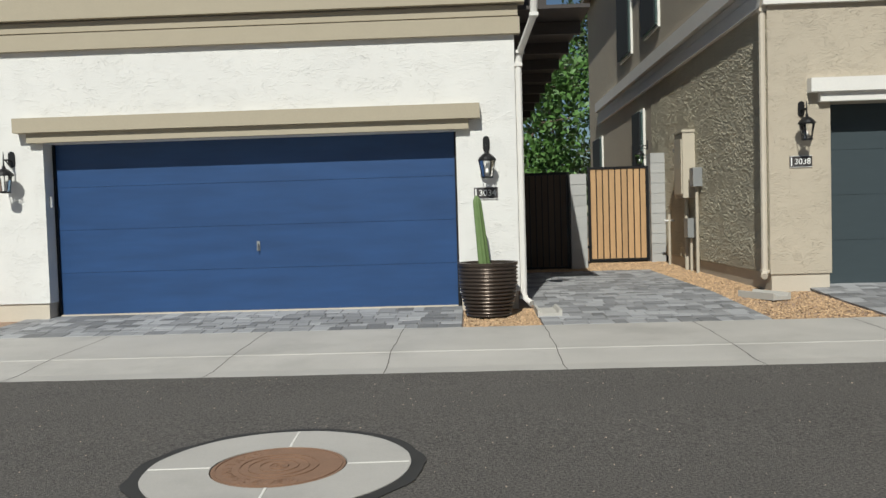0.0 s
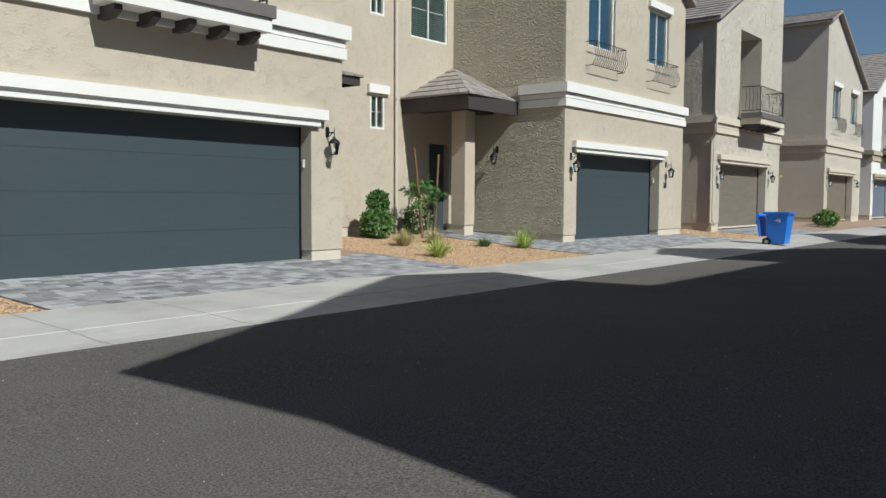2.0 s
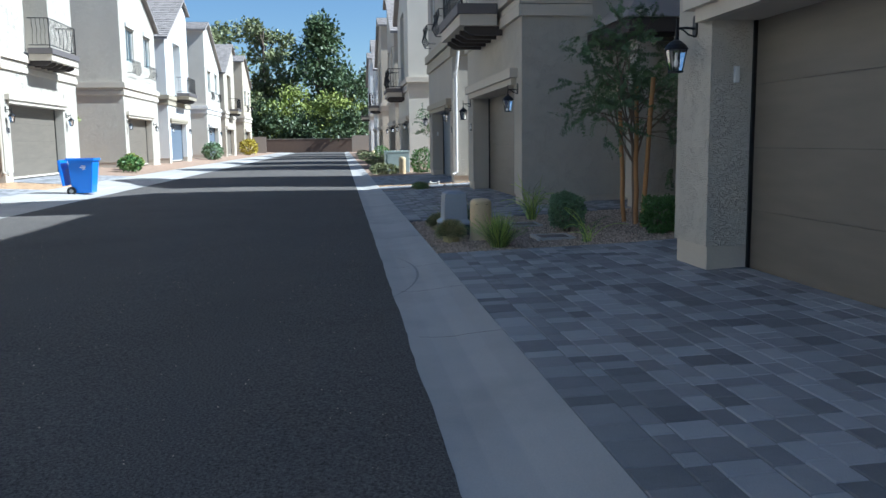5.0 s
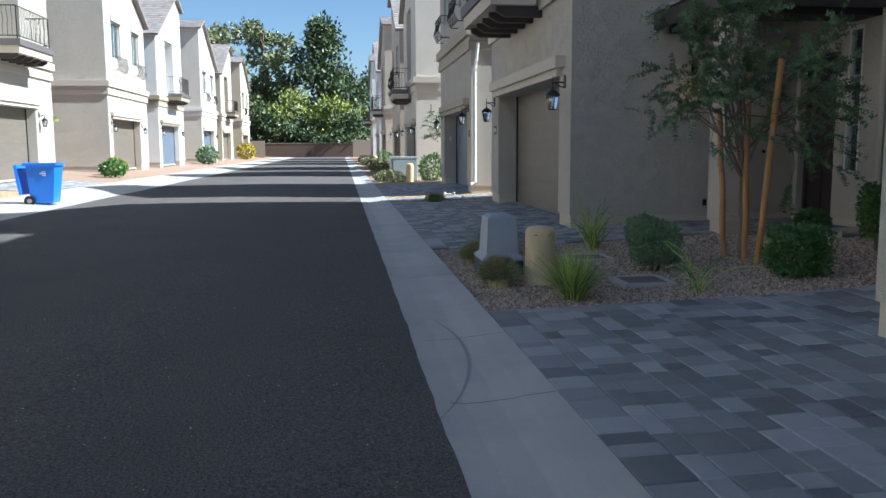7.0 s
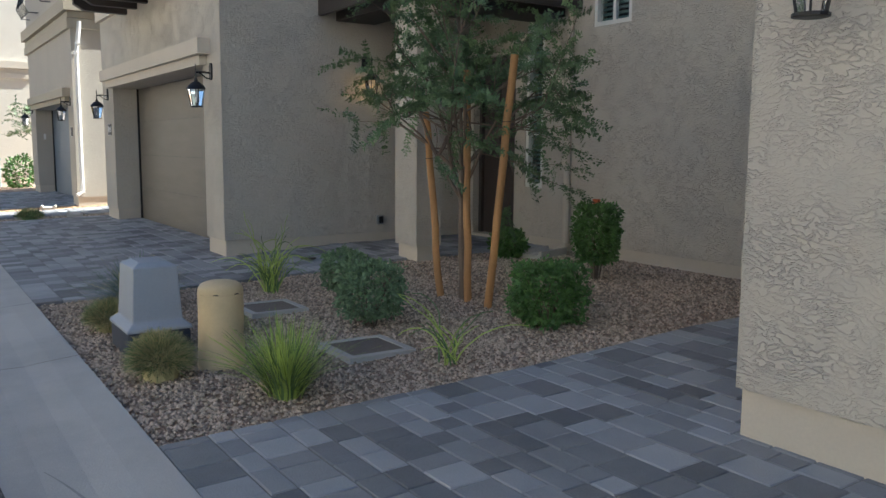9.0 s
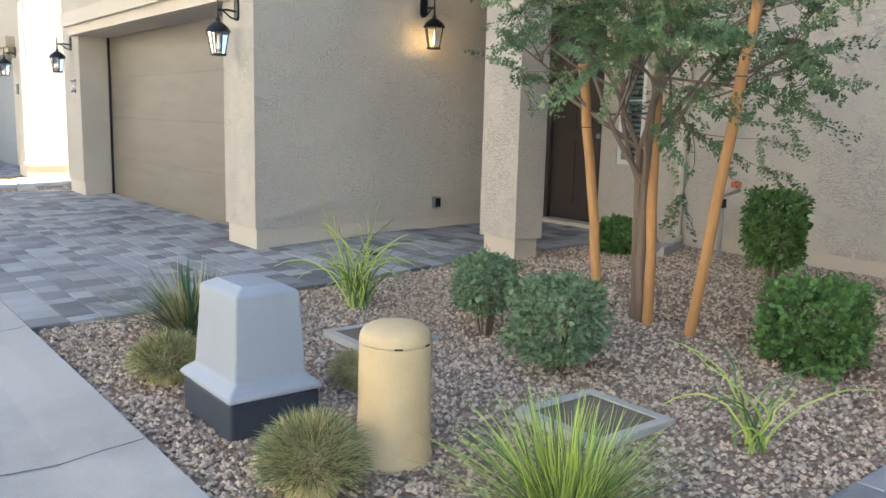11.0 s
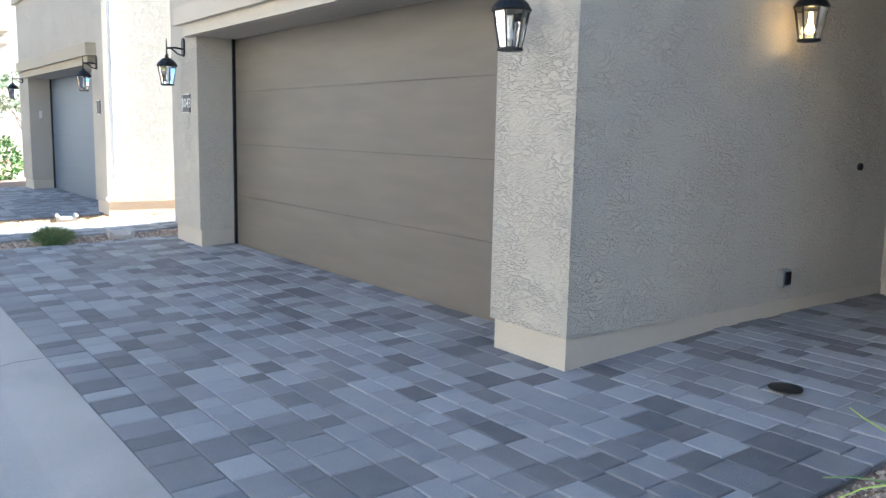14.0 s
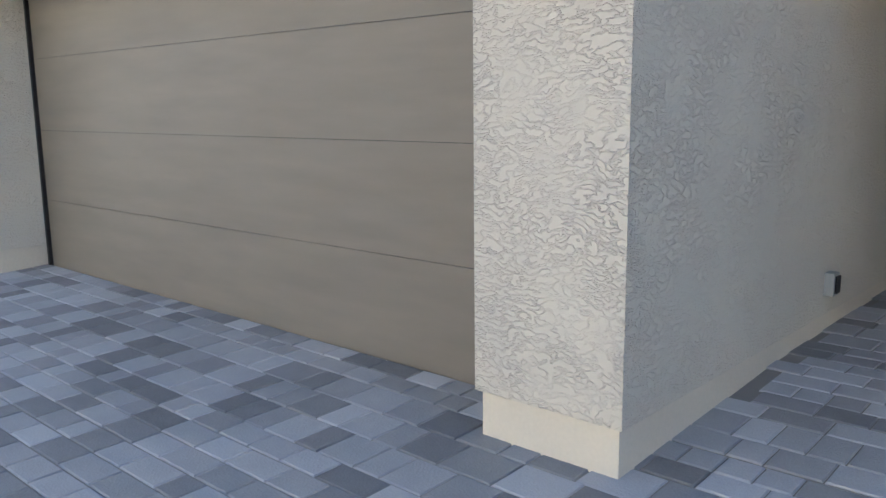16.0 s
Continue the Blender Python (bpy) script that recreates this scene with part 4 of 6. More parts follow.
# ---- splash blocks ----
BLOCK = mat("splash_block", (0.46, 0.44, 0.40), 0.9, spread=0.1, bump=0.002)


def splash(x, y, z, rz):
    top = thing("splash_block", "pale concrete splash block under a downspout", "splash block", (x, y, z), "splash blocks", rz=rz)
    bm = bmesh.new()
    prof = [(-0.14, 0), (0.14, 0), (0.14, 0.085), (0.11, 0.085), (0.09, 0.045), (-0.09, 0.045), (-0.11, 0.085), (-0.14, 0.085)]
    prism(bm, prof, 1, -0.30, 0.30)
    part("trough", bm, BLOCK, top)


splash(-3.08, 11.35, 0.085, 0)
splash(-0.30, 12.1, 0.13, 25)
splash(10.70, -4.34, 0.17, 20)
splash(20.2, -0.9, 0.07, 80)
splash(22.35, -0.75, 0.06, 80)

# ---- planter with a columnar cactus ----
POT = mat("bronze_glaze", (0.085, 0.065, 0.052), 0.28, 0.55, spread=0.2, scale=5)
CACTUS = mat("cactus_green", (0.13, 0.20, 0.07), 0.6, spread=0.15, scale=12)
pot = thing("planter", "dark bronze ribbed planter at the white pier", "planter", (-3.77, 11.30, 0.10))
prof = [(0.24, 0.0), (0.27, 0.01)]
for k in range(13):
    z = 0.03 + 0.042 * k
    r = 0.262 + 0.078 * math.sin(min(1, k / 9) * math.pi / 2)
    prof += [(r - 0.010, z), (r + 0.004, z + 0.010), (r + 0.009, z + 0.019), (r + 0.004, z + 0.028), (r - 0.008, z + 0.036)]
prof += [(0.335, 0.585), (0.352, 0.592), (0.352, 0.625), (0.322, 0.625), (0.315, 0.56), (0.01, 0.55)]
bm = bmesh.new(); lathe(bm, prof, 48)
part("pot", bm, POT, pot, smooth=False)
bm = bmesh.new(); disc(bm, 0.312, 0.53, 0.57, 32)
part("soil", bm, SOIL, pot)
cactus = thing("cactus", "tall ribbed green columnar cactus in a bronze planter", "cactus", (-3.81, 11.30, 0.645))
bm = bmesh.new()
rings, n = [], 40
for i in range(24):
    t = i / 23
    r = (0.066 - 0.022 * t) * (1 if i < 22 else (0.7 if i == 22 else 0.15))
    rings.append([bm.verts.new((-0.075 * t + (r + 0.013 * (1 - 0.4 * t) * math.cos(5 * a)) * math.cos(a), (r + 0.013 * (1 - 0.4 * t) * math.cos(5 * a)) * math.sin(a), 0.86 * t)) for a in [2 * math.pi * k / n for k in range(n)]])
for a, b in zip(rings, rings[1:]):
    for k in range(n):
        j = (k + 1) % n
        bm.faces.new((a[k], a[j], b[j], b[k]))
bm.faces.new(rings[-1])
part("stem", bm, CACTUS, cactus, smooth=True)

# ---- gates and block piers of the side yard ----
CEDAR = mat("cedar_board", (0.46, 0.29, 0.145), 0.7, spread=0.18, scale=4, fine=25, fine_amount=0.1, stretch=(6, 6, 0.6), each=0.10)
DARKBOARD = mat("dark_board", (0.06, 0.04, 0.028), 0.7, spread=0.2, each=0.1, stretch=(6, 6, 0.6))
CMU = mat("concrete_block", (0.40, 0.40, 0.39), 0.9, spread=0.08, fine=90, bump=0.0015, each=0.06)


def gate(x0, x1, y, z0, z1, boards, board_mat, label):
    top = thing("gate", label, "gate")
    part("frame", boxes((x0, x0 + 0.05, y, y + 0.05, z0, z1), (x1 - 0.05, x1, y, y + 0.05, z0, z1), (x0 + 0.05, x1 - 0.05, y, y + 0.05, z0, z0 + 0.05), (x0 + 0.05, x1 - 0.05, y, y + 0.05, z1 - 0.05, z1)), BLACK, top)
    w = (x1 - x0 - 0.1) / boards
    for k in range(boards):
        a = x0 + 0.05 + w * k
        part("board", boxes((a + 0.012, a + w - 0.012, y + 0.012, y + 0.034, z0 + 0.05, z1 - 0.05)), board_mat, top)
    part("backing", boxes((x0 + 0.05, x1 - 0.05, y + 0.036, y + 0.044, z0 + 0.05, z1 - 0.05)), BLACK, top)
    for z in (z0 + 0.3, z1 - 0.3):
        part("hinge", boxes((x0 - 0.03, x0 + 0.06, y - 0.012, y, z - 0.03, z + 0.03)), BLACK, top)


gate(-1.56, -0.33, 18.55, 0.27, 2.19, 9, CEDAR, "closed gate of pale cedar boards in a black frame")
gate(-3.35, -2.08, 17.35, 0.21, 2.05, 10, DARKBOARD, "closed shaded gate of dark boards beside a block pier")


def pier(x0, x1, y0, y1, z0, courses, label):
    top = thing("block_wall", label, "block wall")
    for k in range(courses):
        part("block", boxes((x0 + 0.003, x1 - 0.003, y0 + 0.003, y1 - 0.003, z0 + 0.203 * k + 0.004, z0 + 0.203 * (k + 1) - 0.004)), CMU, top)
    part("core", boxes((x0 + 0.012, x1 - 0.012, y0 + 0.012, y1 - 0.012, z0, z0 + 0.203 * courses - 0.01)), CMU, top, "recessed mortar")


pier(-2.07, -1.76, 17.3, 17.7, 0.18, 9, "gray concrete block pier between two gates")
pier(-1.98, -1.78, 17.71, 18.6, 0.18, 9, "gray concrete block wall end beside the cedar gate")
pier(-0.32, -0.03, 18.4, 18.8, 0.20, 11, "gray concrete block pier against the beige house")

# brown post of the white house's side patio
post = thing("patio_cover", "dark patio cover with a wooden post behind the dark gate", "patio cover")
part("post", boxes((-3.1, -2.88, 18.6, 18.82, 0.2, 4.2)), mat("brown_post", (0.13, 0.075, 0.045), 0.7, spread=0.2, stretch=(5, 5, 0.7)), post)
part("beam", boxes((-3.36, -2.75, 14.0, 24.0, 4.2, 4.45)), DARKWOOD, post)
for k in range(8):
    part("rafter", boxes((-3.37, -2.45, 12.6 + 1.3 * k, 12.7 + 1.3 * k, 3.62, 3.78)), DARKWOOD, post)
part("board", boxes((-3.37, -2.42, 11.9, 24.0, 3.785, 3.83)), DARKWOOD, post)
gut = thing("gutter", "white metal gutter at the corner of the white house", "gutter")
part("trough", boxes((-3.36, -3.05, 11.0, 11.12, 3.88, 4.0)), TRIM_WHITE, gut)

# ---- meters on the west wall of the beige house ----
METERBOX = mat("meter_beige", (0.50, 0.45, 0.36), 0.5, spread=0.05)
meter = thing("electric_panel", "beige electric meter cabinet with conduits on stucco", "electric panel", (-0.02, 16.6, 0))
part("cabinet", boxes((-0.22, 0, -0.42, 0.15, 1.48, 2.62)), METERBOX, meter)
part("lid", boxes((-0.235, 0.0, -0.44, 0.17, 2.62, 2.66)), METERBOX, meter)
part("meter_socket", boxes((-0.24, -0.221, -0.38, 0.11, 1.55, 2.5)), METERBOX, meter)
bm = bmesh.new(); tube(bm, [(-0.12, 0.16, 2.35), (-0.12, 0.42, 2.35)], 0.07, 12)
part("meter_dial", bm, WHITEPLASTIC, meter, "white round meter")
part("small_box", boxes((-0.16, 0, -0.85, -0.62, 1.66, 1.98)), GRAYMETAL, meter, "gray small box")
part("gas_box", boxes((-0.16, 0, -0.45, -0.2, 0.78, 1.12)), GRAYMETAL, meter, "gray disconnect box")
for yy, z1, r in ((-0.73, 1.66, 0.028), (-0.05, 1.48, 0.045), (-0.33, 0.78, 0.025)):
    bm = bmesh.new(); tube(bm, [(-0.07, yy, 0.13), (-0.07, yy, z1)], r, 8)
    part("conduit", bm, METERBOX, meter)
spigot = thing("water_riser", "beige water riser pipe with a tap beside the meter", "pipe", (-0.13, 17.7, 0.17))
bm = bmesh.new(); tube(bm, [(0, 0, 0), (0, 0, 1.02)], 0.026, 8)
part("riser", bm, METERBOX, spigot)
bm = bmesh.new(); tube(bm, [(-0.09, 0, 0.9), (0.09, 0, 0.9)], 0.02, 8)
part("tap", bm, WHITEPLASTIC, spigot)

# windows on the west wall of the beige house
for y0, y1, z0, z1 in ((20.2, 21.2, 2.0, 3.55), (26.0, 27.4, 2.0, 3.5)):
    window(y0, y1, -0.02, -1, z0, z1, 0.02, "white-framed side window in stucco", axis="x", hood=TRIM_WHITE if y0 < 22 else None)
for y0, y1 in ((18.6, 20.0), (21.4, 22.9)):
    window(y0, y1, -0.02, -1, 5.0, 6.9, 0.02, "white-framed upper side window", axis="x")

# ---- entry court in the shade ----
court = thing("entry_wall", "greige stucco entry wall with a brown door", "house wall")
bm = bmesh.new()
x0, x1, yb = 5.8, 12.94, -4.85
for a, b, z0, z1 in ((x0, 9.94, 0.3, 11.2), (9.94, 10.52, 0.3, 2.78), (9.94, 10.52, 4.1, 11.2), (10.52, 11.36, 0.3, 11.2), (11.36, 11.70, 0.3, 0.92), (11.36, 11.70, 2.9, 11.2), (11.70, 11.92, 0.3, 11.2), (11.92, 12.84, 2.62, 11.2), (12.84, x1, 0.3, 11.2)):
    bx(bm, a, b, yb - 0.30, yb, z0, z1)
bx(bm, x0, x1, yb - 0.6, yb - 0.31, 0, 11.2)
part("wall", bm, GREIGE, court, weld=True)
for a, b in ((x0, 11.91), (12.85, x1)):
    part("plinth", boxes((a, b, yb - 0.3, yb - 0.02, -0.1, 0.298)), PLINTH, court)
part("sill", boxes((11.88, 12.88, yb - 0.28, yb + 0.04, 0.16, 0.235)), PLINTH, court)
door = part("door", boxes((11.98, 12.78, yb - 0.2, yb - 0.15, 0.24, 2.58)), ENTRY, court, "dark brown panelled entry door")
for a, b in ((12.06, 12.36), (12.42, 12.72)):
    for z0, z1 in ((0.42, 1.12), (1.26, 2.42)):
        part("door_panel", boxes((a, b, yb - 0.149, yb - 0.138, z0, z1)), ENTRY, door)
bm = bmesh.new(); tube(bm, [(12.04, yb - 0.15, 1.2), (12.04, yb - 0.08, 1.2)], 0.028, 10)
part("knob", bm, GRAYMETAL, door, "brushed metal knob")
bm = bmesh.new(); tube(bm, [(12.04, yb - 0.15, 1.36), (12.04, yb - 0.12, 1.36)], 0.028, 10)
part("deadbolt", bm, GRAYMETAL, door)
part("door_frame", boxes((11.921, 11.98, yb - 0.25, yb - 0.1, 0.236, 2.62), (12.78, 12.839, yb - 0.25, yb - 0.1, 0.236, 2.62), (11.98, 12.78, yb - 0.25, yb - 0.1, 2.58, 2.619)), ENTRY, court)
window(11.36, 11.70, yb, -1, 0.92, 2.9, 0.06, "narrow sidelight window with dim blinds", mull=0, bars=2)
window(9.94, 10.52, yb, -1, 2.78, 4.1, 0.06, "small upper window over the gravel court", mull=1, bars=1)
window(8.2, 8.9, yb, -1, 3.0, 4.1, -0.02, "small far upper window of the court", mull=0)

column = thing("porch_column", "square greige stucco porch column in the shade", "column")
part("shaft", boxes((11.06, 11.52, -3.15, -2.83, 0.33, 2.95)), GREIGE, column)
part("plinth", boxes((11.09, 11.49, -3.12, -2.86, 0.1, 0.329)), PLINTH, column)
porch = thing("porch_roof", "dark-beamed porch roof over the shaded entry", "porch roof")
part("beam", boxes((11.0, 12.93, -3.34, -2.80, 2.951, 3.15)), DARKWOOD, porch)
part("beam", boxes((11.0, 11.56, -4.84, -3.341, 2.951, 3.15)), DARKWOOD, porch)
part("fascia", boxes((10.7, 12.93, -2.62, -2.56, 3.0, 3.22), (10.7, 10.76, -4.84, -2.621, 3.0, 3.22)), DARKWOOD, porch)
part("soffit", boxes((10.761, 12.93, -4.84, -2.621, 3.151, 3.18)), DARKWOOD, porch)
bm = bmesh.new()
vs = [bm.verts.new(p) for p in ((10.65, -2.5, 3.23), (12.93, -2.5, 3.23), (12.93, -4.84, 4.2), (12.3, -4.84, 4.2), (10.65, -4.84, 3.23), (12.93, -3.6, 4.2))]
bm.faces.new((vs[0], vs[1], vs[5], vs[3])), bm.faces.new((vs[0], vs[3], vs[4])), bm.faces.new((vs[5], vs[2], vs[3]))
part("slope", bm, TILE, porch, "gray tile slope")

outlet = thing("outdoor_outlet", "gray covered outlet on shaded stucco", "outlet", (12.94, -3.41, 0.46))
part("box", boxes((-0.05, 0, -0.04, 0.04, -0.06, 0.06)), GRAYMETAL, outlet)
part("lid", boxes((-0.062, -0.051, -0.03, 0.03, -0.045, 0.045)), BLACK, outlet)
bell = thing("doorbell", "small round doorbell on shaded stucco", "doorbell", (12.94, -4.35, 1.22))
bm = bmesh.new(); tube(bm, [(0, 0, 0), (-0.02, 0, 0)], 0.028, 12)
part("button", bm, BLACK, bell)
vent = thing("drain_cap", "round dark metal cleanout cap set in the pavers", "drain cap", (12.01, -1.98, 0.150))
bm = bmesh.new(); disc(bm, 0.085, 0, 0.008, 24)
part("lid", bm, BLACK, vent)
bib = thing("backflow_valve", "standing pipe with an orange valve handle by the wall", "valve", (10.2, -4.55, 0.17))
bm = bmesh.new(); tube(bm, [(0, 0, 0), (0, 0, 0.55), (0, -0.25, 0.6)], 0.018, 8)
part("pipe", bm, GRAYMETAL, bib)
part("handle", boxes((-0.16, -0.08, -0.02, 0.02, 0.64, 0.69)), mat("orange_paint", (0.6, 0.12, 0.03), 0.5), bib, "orange handle")
part("valve", boxes((-0.02, 0.06, -0.03, 0.03, 0.45, 0.53)), BLACK, bib)

# ---- entry court in the sun ----
yb = 16.4
ncourt = thing("entry_wall", "beige stucco entry wall in the sun behind a planted court", "house wall")
bm = bmesh.new()
for a, b, z0, z1 in ((7.04, 11.70, 0.6, 10.2), (11.70, 12.24, 0.6, 3.15), (11.70, 12.24, 4.05, 6.1), (11.70, 12.24, 7.0, 10.2), (12.24, 13.3, 0.6, 10.2), (13.3, 14.9, 2.9, 5.75), (13.3, 14.9, 7.4, 10.2), (13.3, 14.1, 0.6, 2.9), (15.0, 15.18, 0.6, 2.9), (14.9, 15.18, 2.9, 10.2)):
    bx(bm, a, b, yb, yb + 0.3, z0, z1)
bx(bm, 7.04, 15.18, yb + 0.31, yb + 0.6, 0, 10.2)
part("wall", bm, BEIGE, ncourt, weld=True)
part("plinth", boxes((7.06, 14.09, yb + 0.02, yb + 0.3, 0, 0.598)), PLINTH, ncourt)
part("door", boxes((14.1, 15.0, yb + 0.2, yb + 0.25, 0.4, 2.9)), DARKGREEN, ncourt, "dark entry door under the porch")
window(11.70, 12.24, yb, 1, 3.15, 4.05, 0.05, "small window with green blinds in the sunlit wall", bars=1, mull=1, hood=TRIM_WHITE)
window(11.70, 12.24, yb, 1, 6.1, 7.0, 0.05, "small upper window in the sunlit wall", bars=1, mull=1)
window(13.3, 14.9, yb, 1, 5.75, 7.4, 0.08, "upper window with green blinds in the sunlit wall", bars=1, mull=1)
downspout([(12.64, 16.33, 9.8), (12.64, 16.33, 4), (12.64, 16.33, 0.41)], "beige downspout on the sunlit court wall", TRIM_BEIGE)
column = thing("porch_column", "square beige stucco porch column half in the sun", "column")
part("shaft", boxes((13.83, 14.27, 14.92, 15.38, 0.62, 3.70)), BEIGE, column)
part("plinth", boxes((13.85, 14.25, 14.94, 15.36, 0.3, 0.619)), PLINTH, column)


def tile_slope(a, b, c, d, top_thing, n=6):
    """Overlapping courses between the eave a-b and the upper edge d-c."""
    a, b, c, d = map(Vector, (a, b, c, d))
    for k in range(n):
        p0, p1 = a.lerp(d, k / n), b.lerp(c, k / n)
        q0, q1 = a.lerp(d, (k + 1.12) / n), b.lerp(c, (k + 1.12) / n)
        m = max(1, int((p1 - p0).length / 0.3))
        bm = bmesh.new()
        for j in range(m):
            s0, s1 = j / m + 0.006, (j + 1) / m - 0.006
            low0, low1 = p0.lerp(p1, s0), p0.lerp(p1, s1)
            hi0, hi1 = q0.lerp(q1, s0), q0.lerp(q1, s1)
            up = Vector((0, 0, 0.045))
            vs = [bm.verts.new(v) for v in (low0 + up, low1 + up, hi1 + up * 0.35, hi0 + up * 0.35, low0, low1)]
            bm.faces.new(vs[:4]), bm.faces.new((vs[4], vs[5], vs[1], vs[0]))
        part("tile_course", bm, TILE, top_thing)


nroof = thing("porch_roof", "small hipped gray tile roof over the sunlit porch", "porch roof")
SW, SE, NW, PK = (12.95, 14.15, 4.0), (15.17, 14.15, 4.0), (12.95, 16.39, 4.0), (15.17, 16.39, 5.1)
part("fascia", boxes((12.93, 15.17, 14.13, 14.19, 3.62, 3.99), (12.93, 12.99, 14.191, 16.39, 3.62, 3.99)), DARKWOOD, nroof)
part("beam", boxes((13.5, 15.17, 14.95, 15.35, 3.701, 3.85), (13.5, 13.9, 15.351, 16.39, 3.701, 3.85)), DARKWOOD, nroof)
part("soffit", boxes((12.991, 15.17, 14.191, 16.39, 3.86, 3.90)), DARKWOOD, nroof)
bm = bmesh.new()
v = [bm.verts.new(p) for p in (SW, SE, PK, NW)]
bm.faces.new((v[0], v[1], v[2])), bm.faces.new((v[0], v[2], v[3]))
part("deck", bm, TILE, nroof)
tile_slope((12.85, 14.05, 4.0), SE, PK, (15.05, 16.3, 5.08), nroof)
tile_slope((12.85, 16.39, 4.0), (12.85, 14.05, 4.0), (15.05, 16.3, 5.08), PK, nroof)
side_roof = thing("porch_roof", "small gray tile awning roof on the beige house's side", "porch roof")
part("fascia", boxes((7.06, 8.8, 13.9, 13.96, 3.72, 3.90), (8.74, 8.8, 13.961, 16.38, 3.72, 3.90)), DARKWOOD, side_roof)
part("soffit", boxes((7.06, 8.739, 13.961, 16.38, 3.80, 3.84)), DARKWOOD, side_roof)
tile_slope((8.88, 13.85, 3.90), (8.88, 16.38, 3.90), (7.08, 16.38, 4.5), (7.08, 15.4, 4.5), side_roof, 5)
tile_slope((7.08, 13.85, 3.90), (8.88, 13.85, 3.90), (7.08, 15.4, 4.5), (7.08, 15.39, 4.5), side_roof, 5)

# ---- plants ----
def leafmat(name, color, spread=0.25, rough=0.55):
    m = mat(name, color, rough, spread=0.15, scale=5, fine=20, fine_amount=0.08, each=spread)
    return m


LEAF_GREEN = leafmat("leaf_green", (0.085, 0.18, 0.04))
LEAF_GRAY = leafmat("leaf_gray_green", (0.16, 0.24, 0.12))
LEAF_TREE = leafmat("leaf_fine", (0.11, 0.18, 0.075))
LEAF_FAR = leafmat("leaf_far", (0.07, 0.105, 0.04), 0.35)
LEAF_OLIVE = leafmat("leaf_olive", (0.19, 0.21, 0.09), 0.35)
LEAF_YELLOW = leafmat("leaf_yellow_green", (0.22, 0.26, 0.05), 0.3)
LEAF_FLOWER = leafmat("leaf_golden", (0.42, 0.34, 0.03), 0.3)
BLADE = leafmat("blade_green", (0.12, 0.20, 0.07))
BLADE_DARK = leafmat("blade_dark_green", (0.07, 0.14, 0.055))
BLADE_YELLOW = leafmat("blade_yellow_green", (0.40, 0.50, 0.11))
BLADE_DRY = leafmat("blade_dry", (0.43, 0.38, 0.19))
BARK = mat("bark", (0.16, 0.12, 0.09), 0.9, spread=0.25, scale=10, bump=0.004, bump_scale=60, stretch=(1, 1, 0.3))
STAKE = mat("peeled_pine", (0.42, 0.22, 0.085), 0.7, spread=0.22, scale=4, fine=30, fine_amount=0.15, bump=0.002, stretch=(3, 3, 0.6))
STAKE_OLD = mat("brown_pine", (0.16, 0.085, 0.045), 0.8, spread=0.2)


def mesh_thing(name, vs, fs, material, parent, kind="", label=""):
    me = bpy.data.meshes.new(name)
    me.from_pydata(vs, [], fs)
    me.materials.append(material)
    ob = new(name, me)
    ob.parent = parent
    return tagged(ob, label=label, kind=kind)


def leaf_quads(rnd, points, size, droop=0.0, long=1.8):
    vs, fs = [], []
    for p, n in points:
        a = Vector((rnd.gauss(0, 1), rnd.gauss(0, 1), rnd.gauss(0, 1))) + n * 0.8
        a = a.normalized()
        b = a.cross(Vector((rnd.gauss(0, 1), rnd.gauss(0, 1), rnd.gauss(0, 1)))).normalized()
        s = size * rnd.uniform(0.6, 1.3)
        t = a * s * long
        u = b * s * 0.5
        k = len(vs)
        vs += [p, p + t * 0.5 + u, p + t, p + t * 0.5 - u]
        fs.append((k, k + 1, k + 2, k + 3))
    return vs, fs


def bush(x, y, z, rx, ry, h, material, label, square=0.5, n=2600, leaf=0.022, lift=0.05, seed=1, name="shrub", group=""):
    """A clipped shrub: small leaves in a rough shell over twigs."""
    rnd = random.Random(seed)
    top = thing(name, label, "shrub", (x, y, z), group)
    pts = []
    for _ in range(n):
        d = Vector((rnd.gauss(0, 1), rnd.gauss(0, 1), rnd.gauss(0, 1))).normalized()
        m = max(abs(d.x), abs(d.y), abs(d.z))
        r = (1 - square) + square / m
        lump = 1 + 0.24 * noise.noise(d * 2.2 + Vector((seed, 0, 0))) + 0.14 * noise.noise(d * 6 + Vector((seed, 3, 0)))
        q = rnd.uniform(0.62, 1.0) ** 0.5 * lump
        p = Vector((d.x * rx * r * q, d.y * ry * r * q, lift + h / 2 + d.z * (h / 2 - lift / 2) * r * q))
        if p.z > 0.02:
            pts.append((p, d))
    vs, fs = leaf_quads(rnd, pts, leaf)
    mesh_thing("foliage", vs, fs, material, top, "stuff")
    bm = bmesh.new()
    for k in range(9):
        a = rnd.uniform(0, 6.28)
        tube(bm, [(0.03 * math.cos(a), 0.03 * math.sin(a), -0.02), (rx * 0.35 * math.cos(a), ry * 0.35 * math.sin(a), h * 0.4), (rx * 0.7 * math.cos(a), ry * 0.7 * math.sin(a), h * 0.8)], 0.009, 4, 0.003)
    part("stem_mass", bm, BARK, top, kind="stuff")
    return top


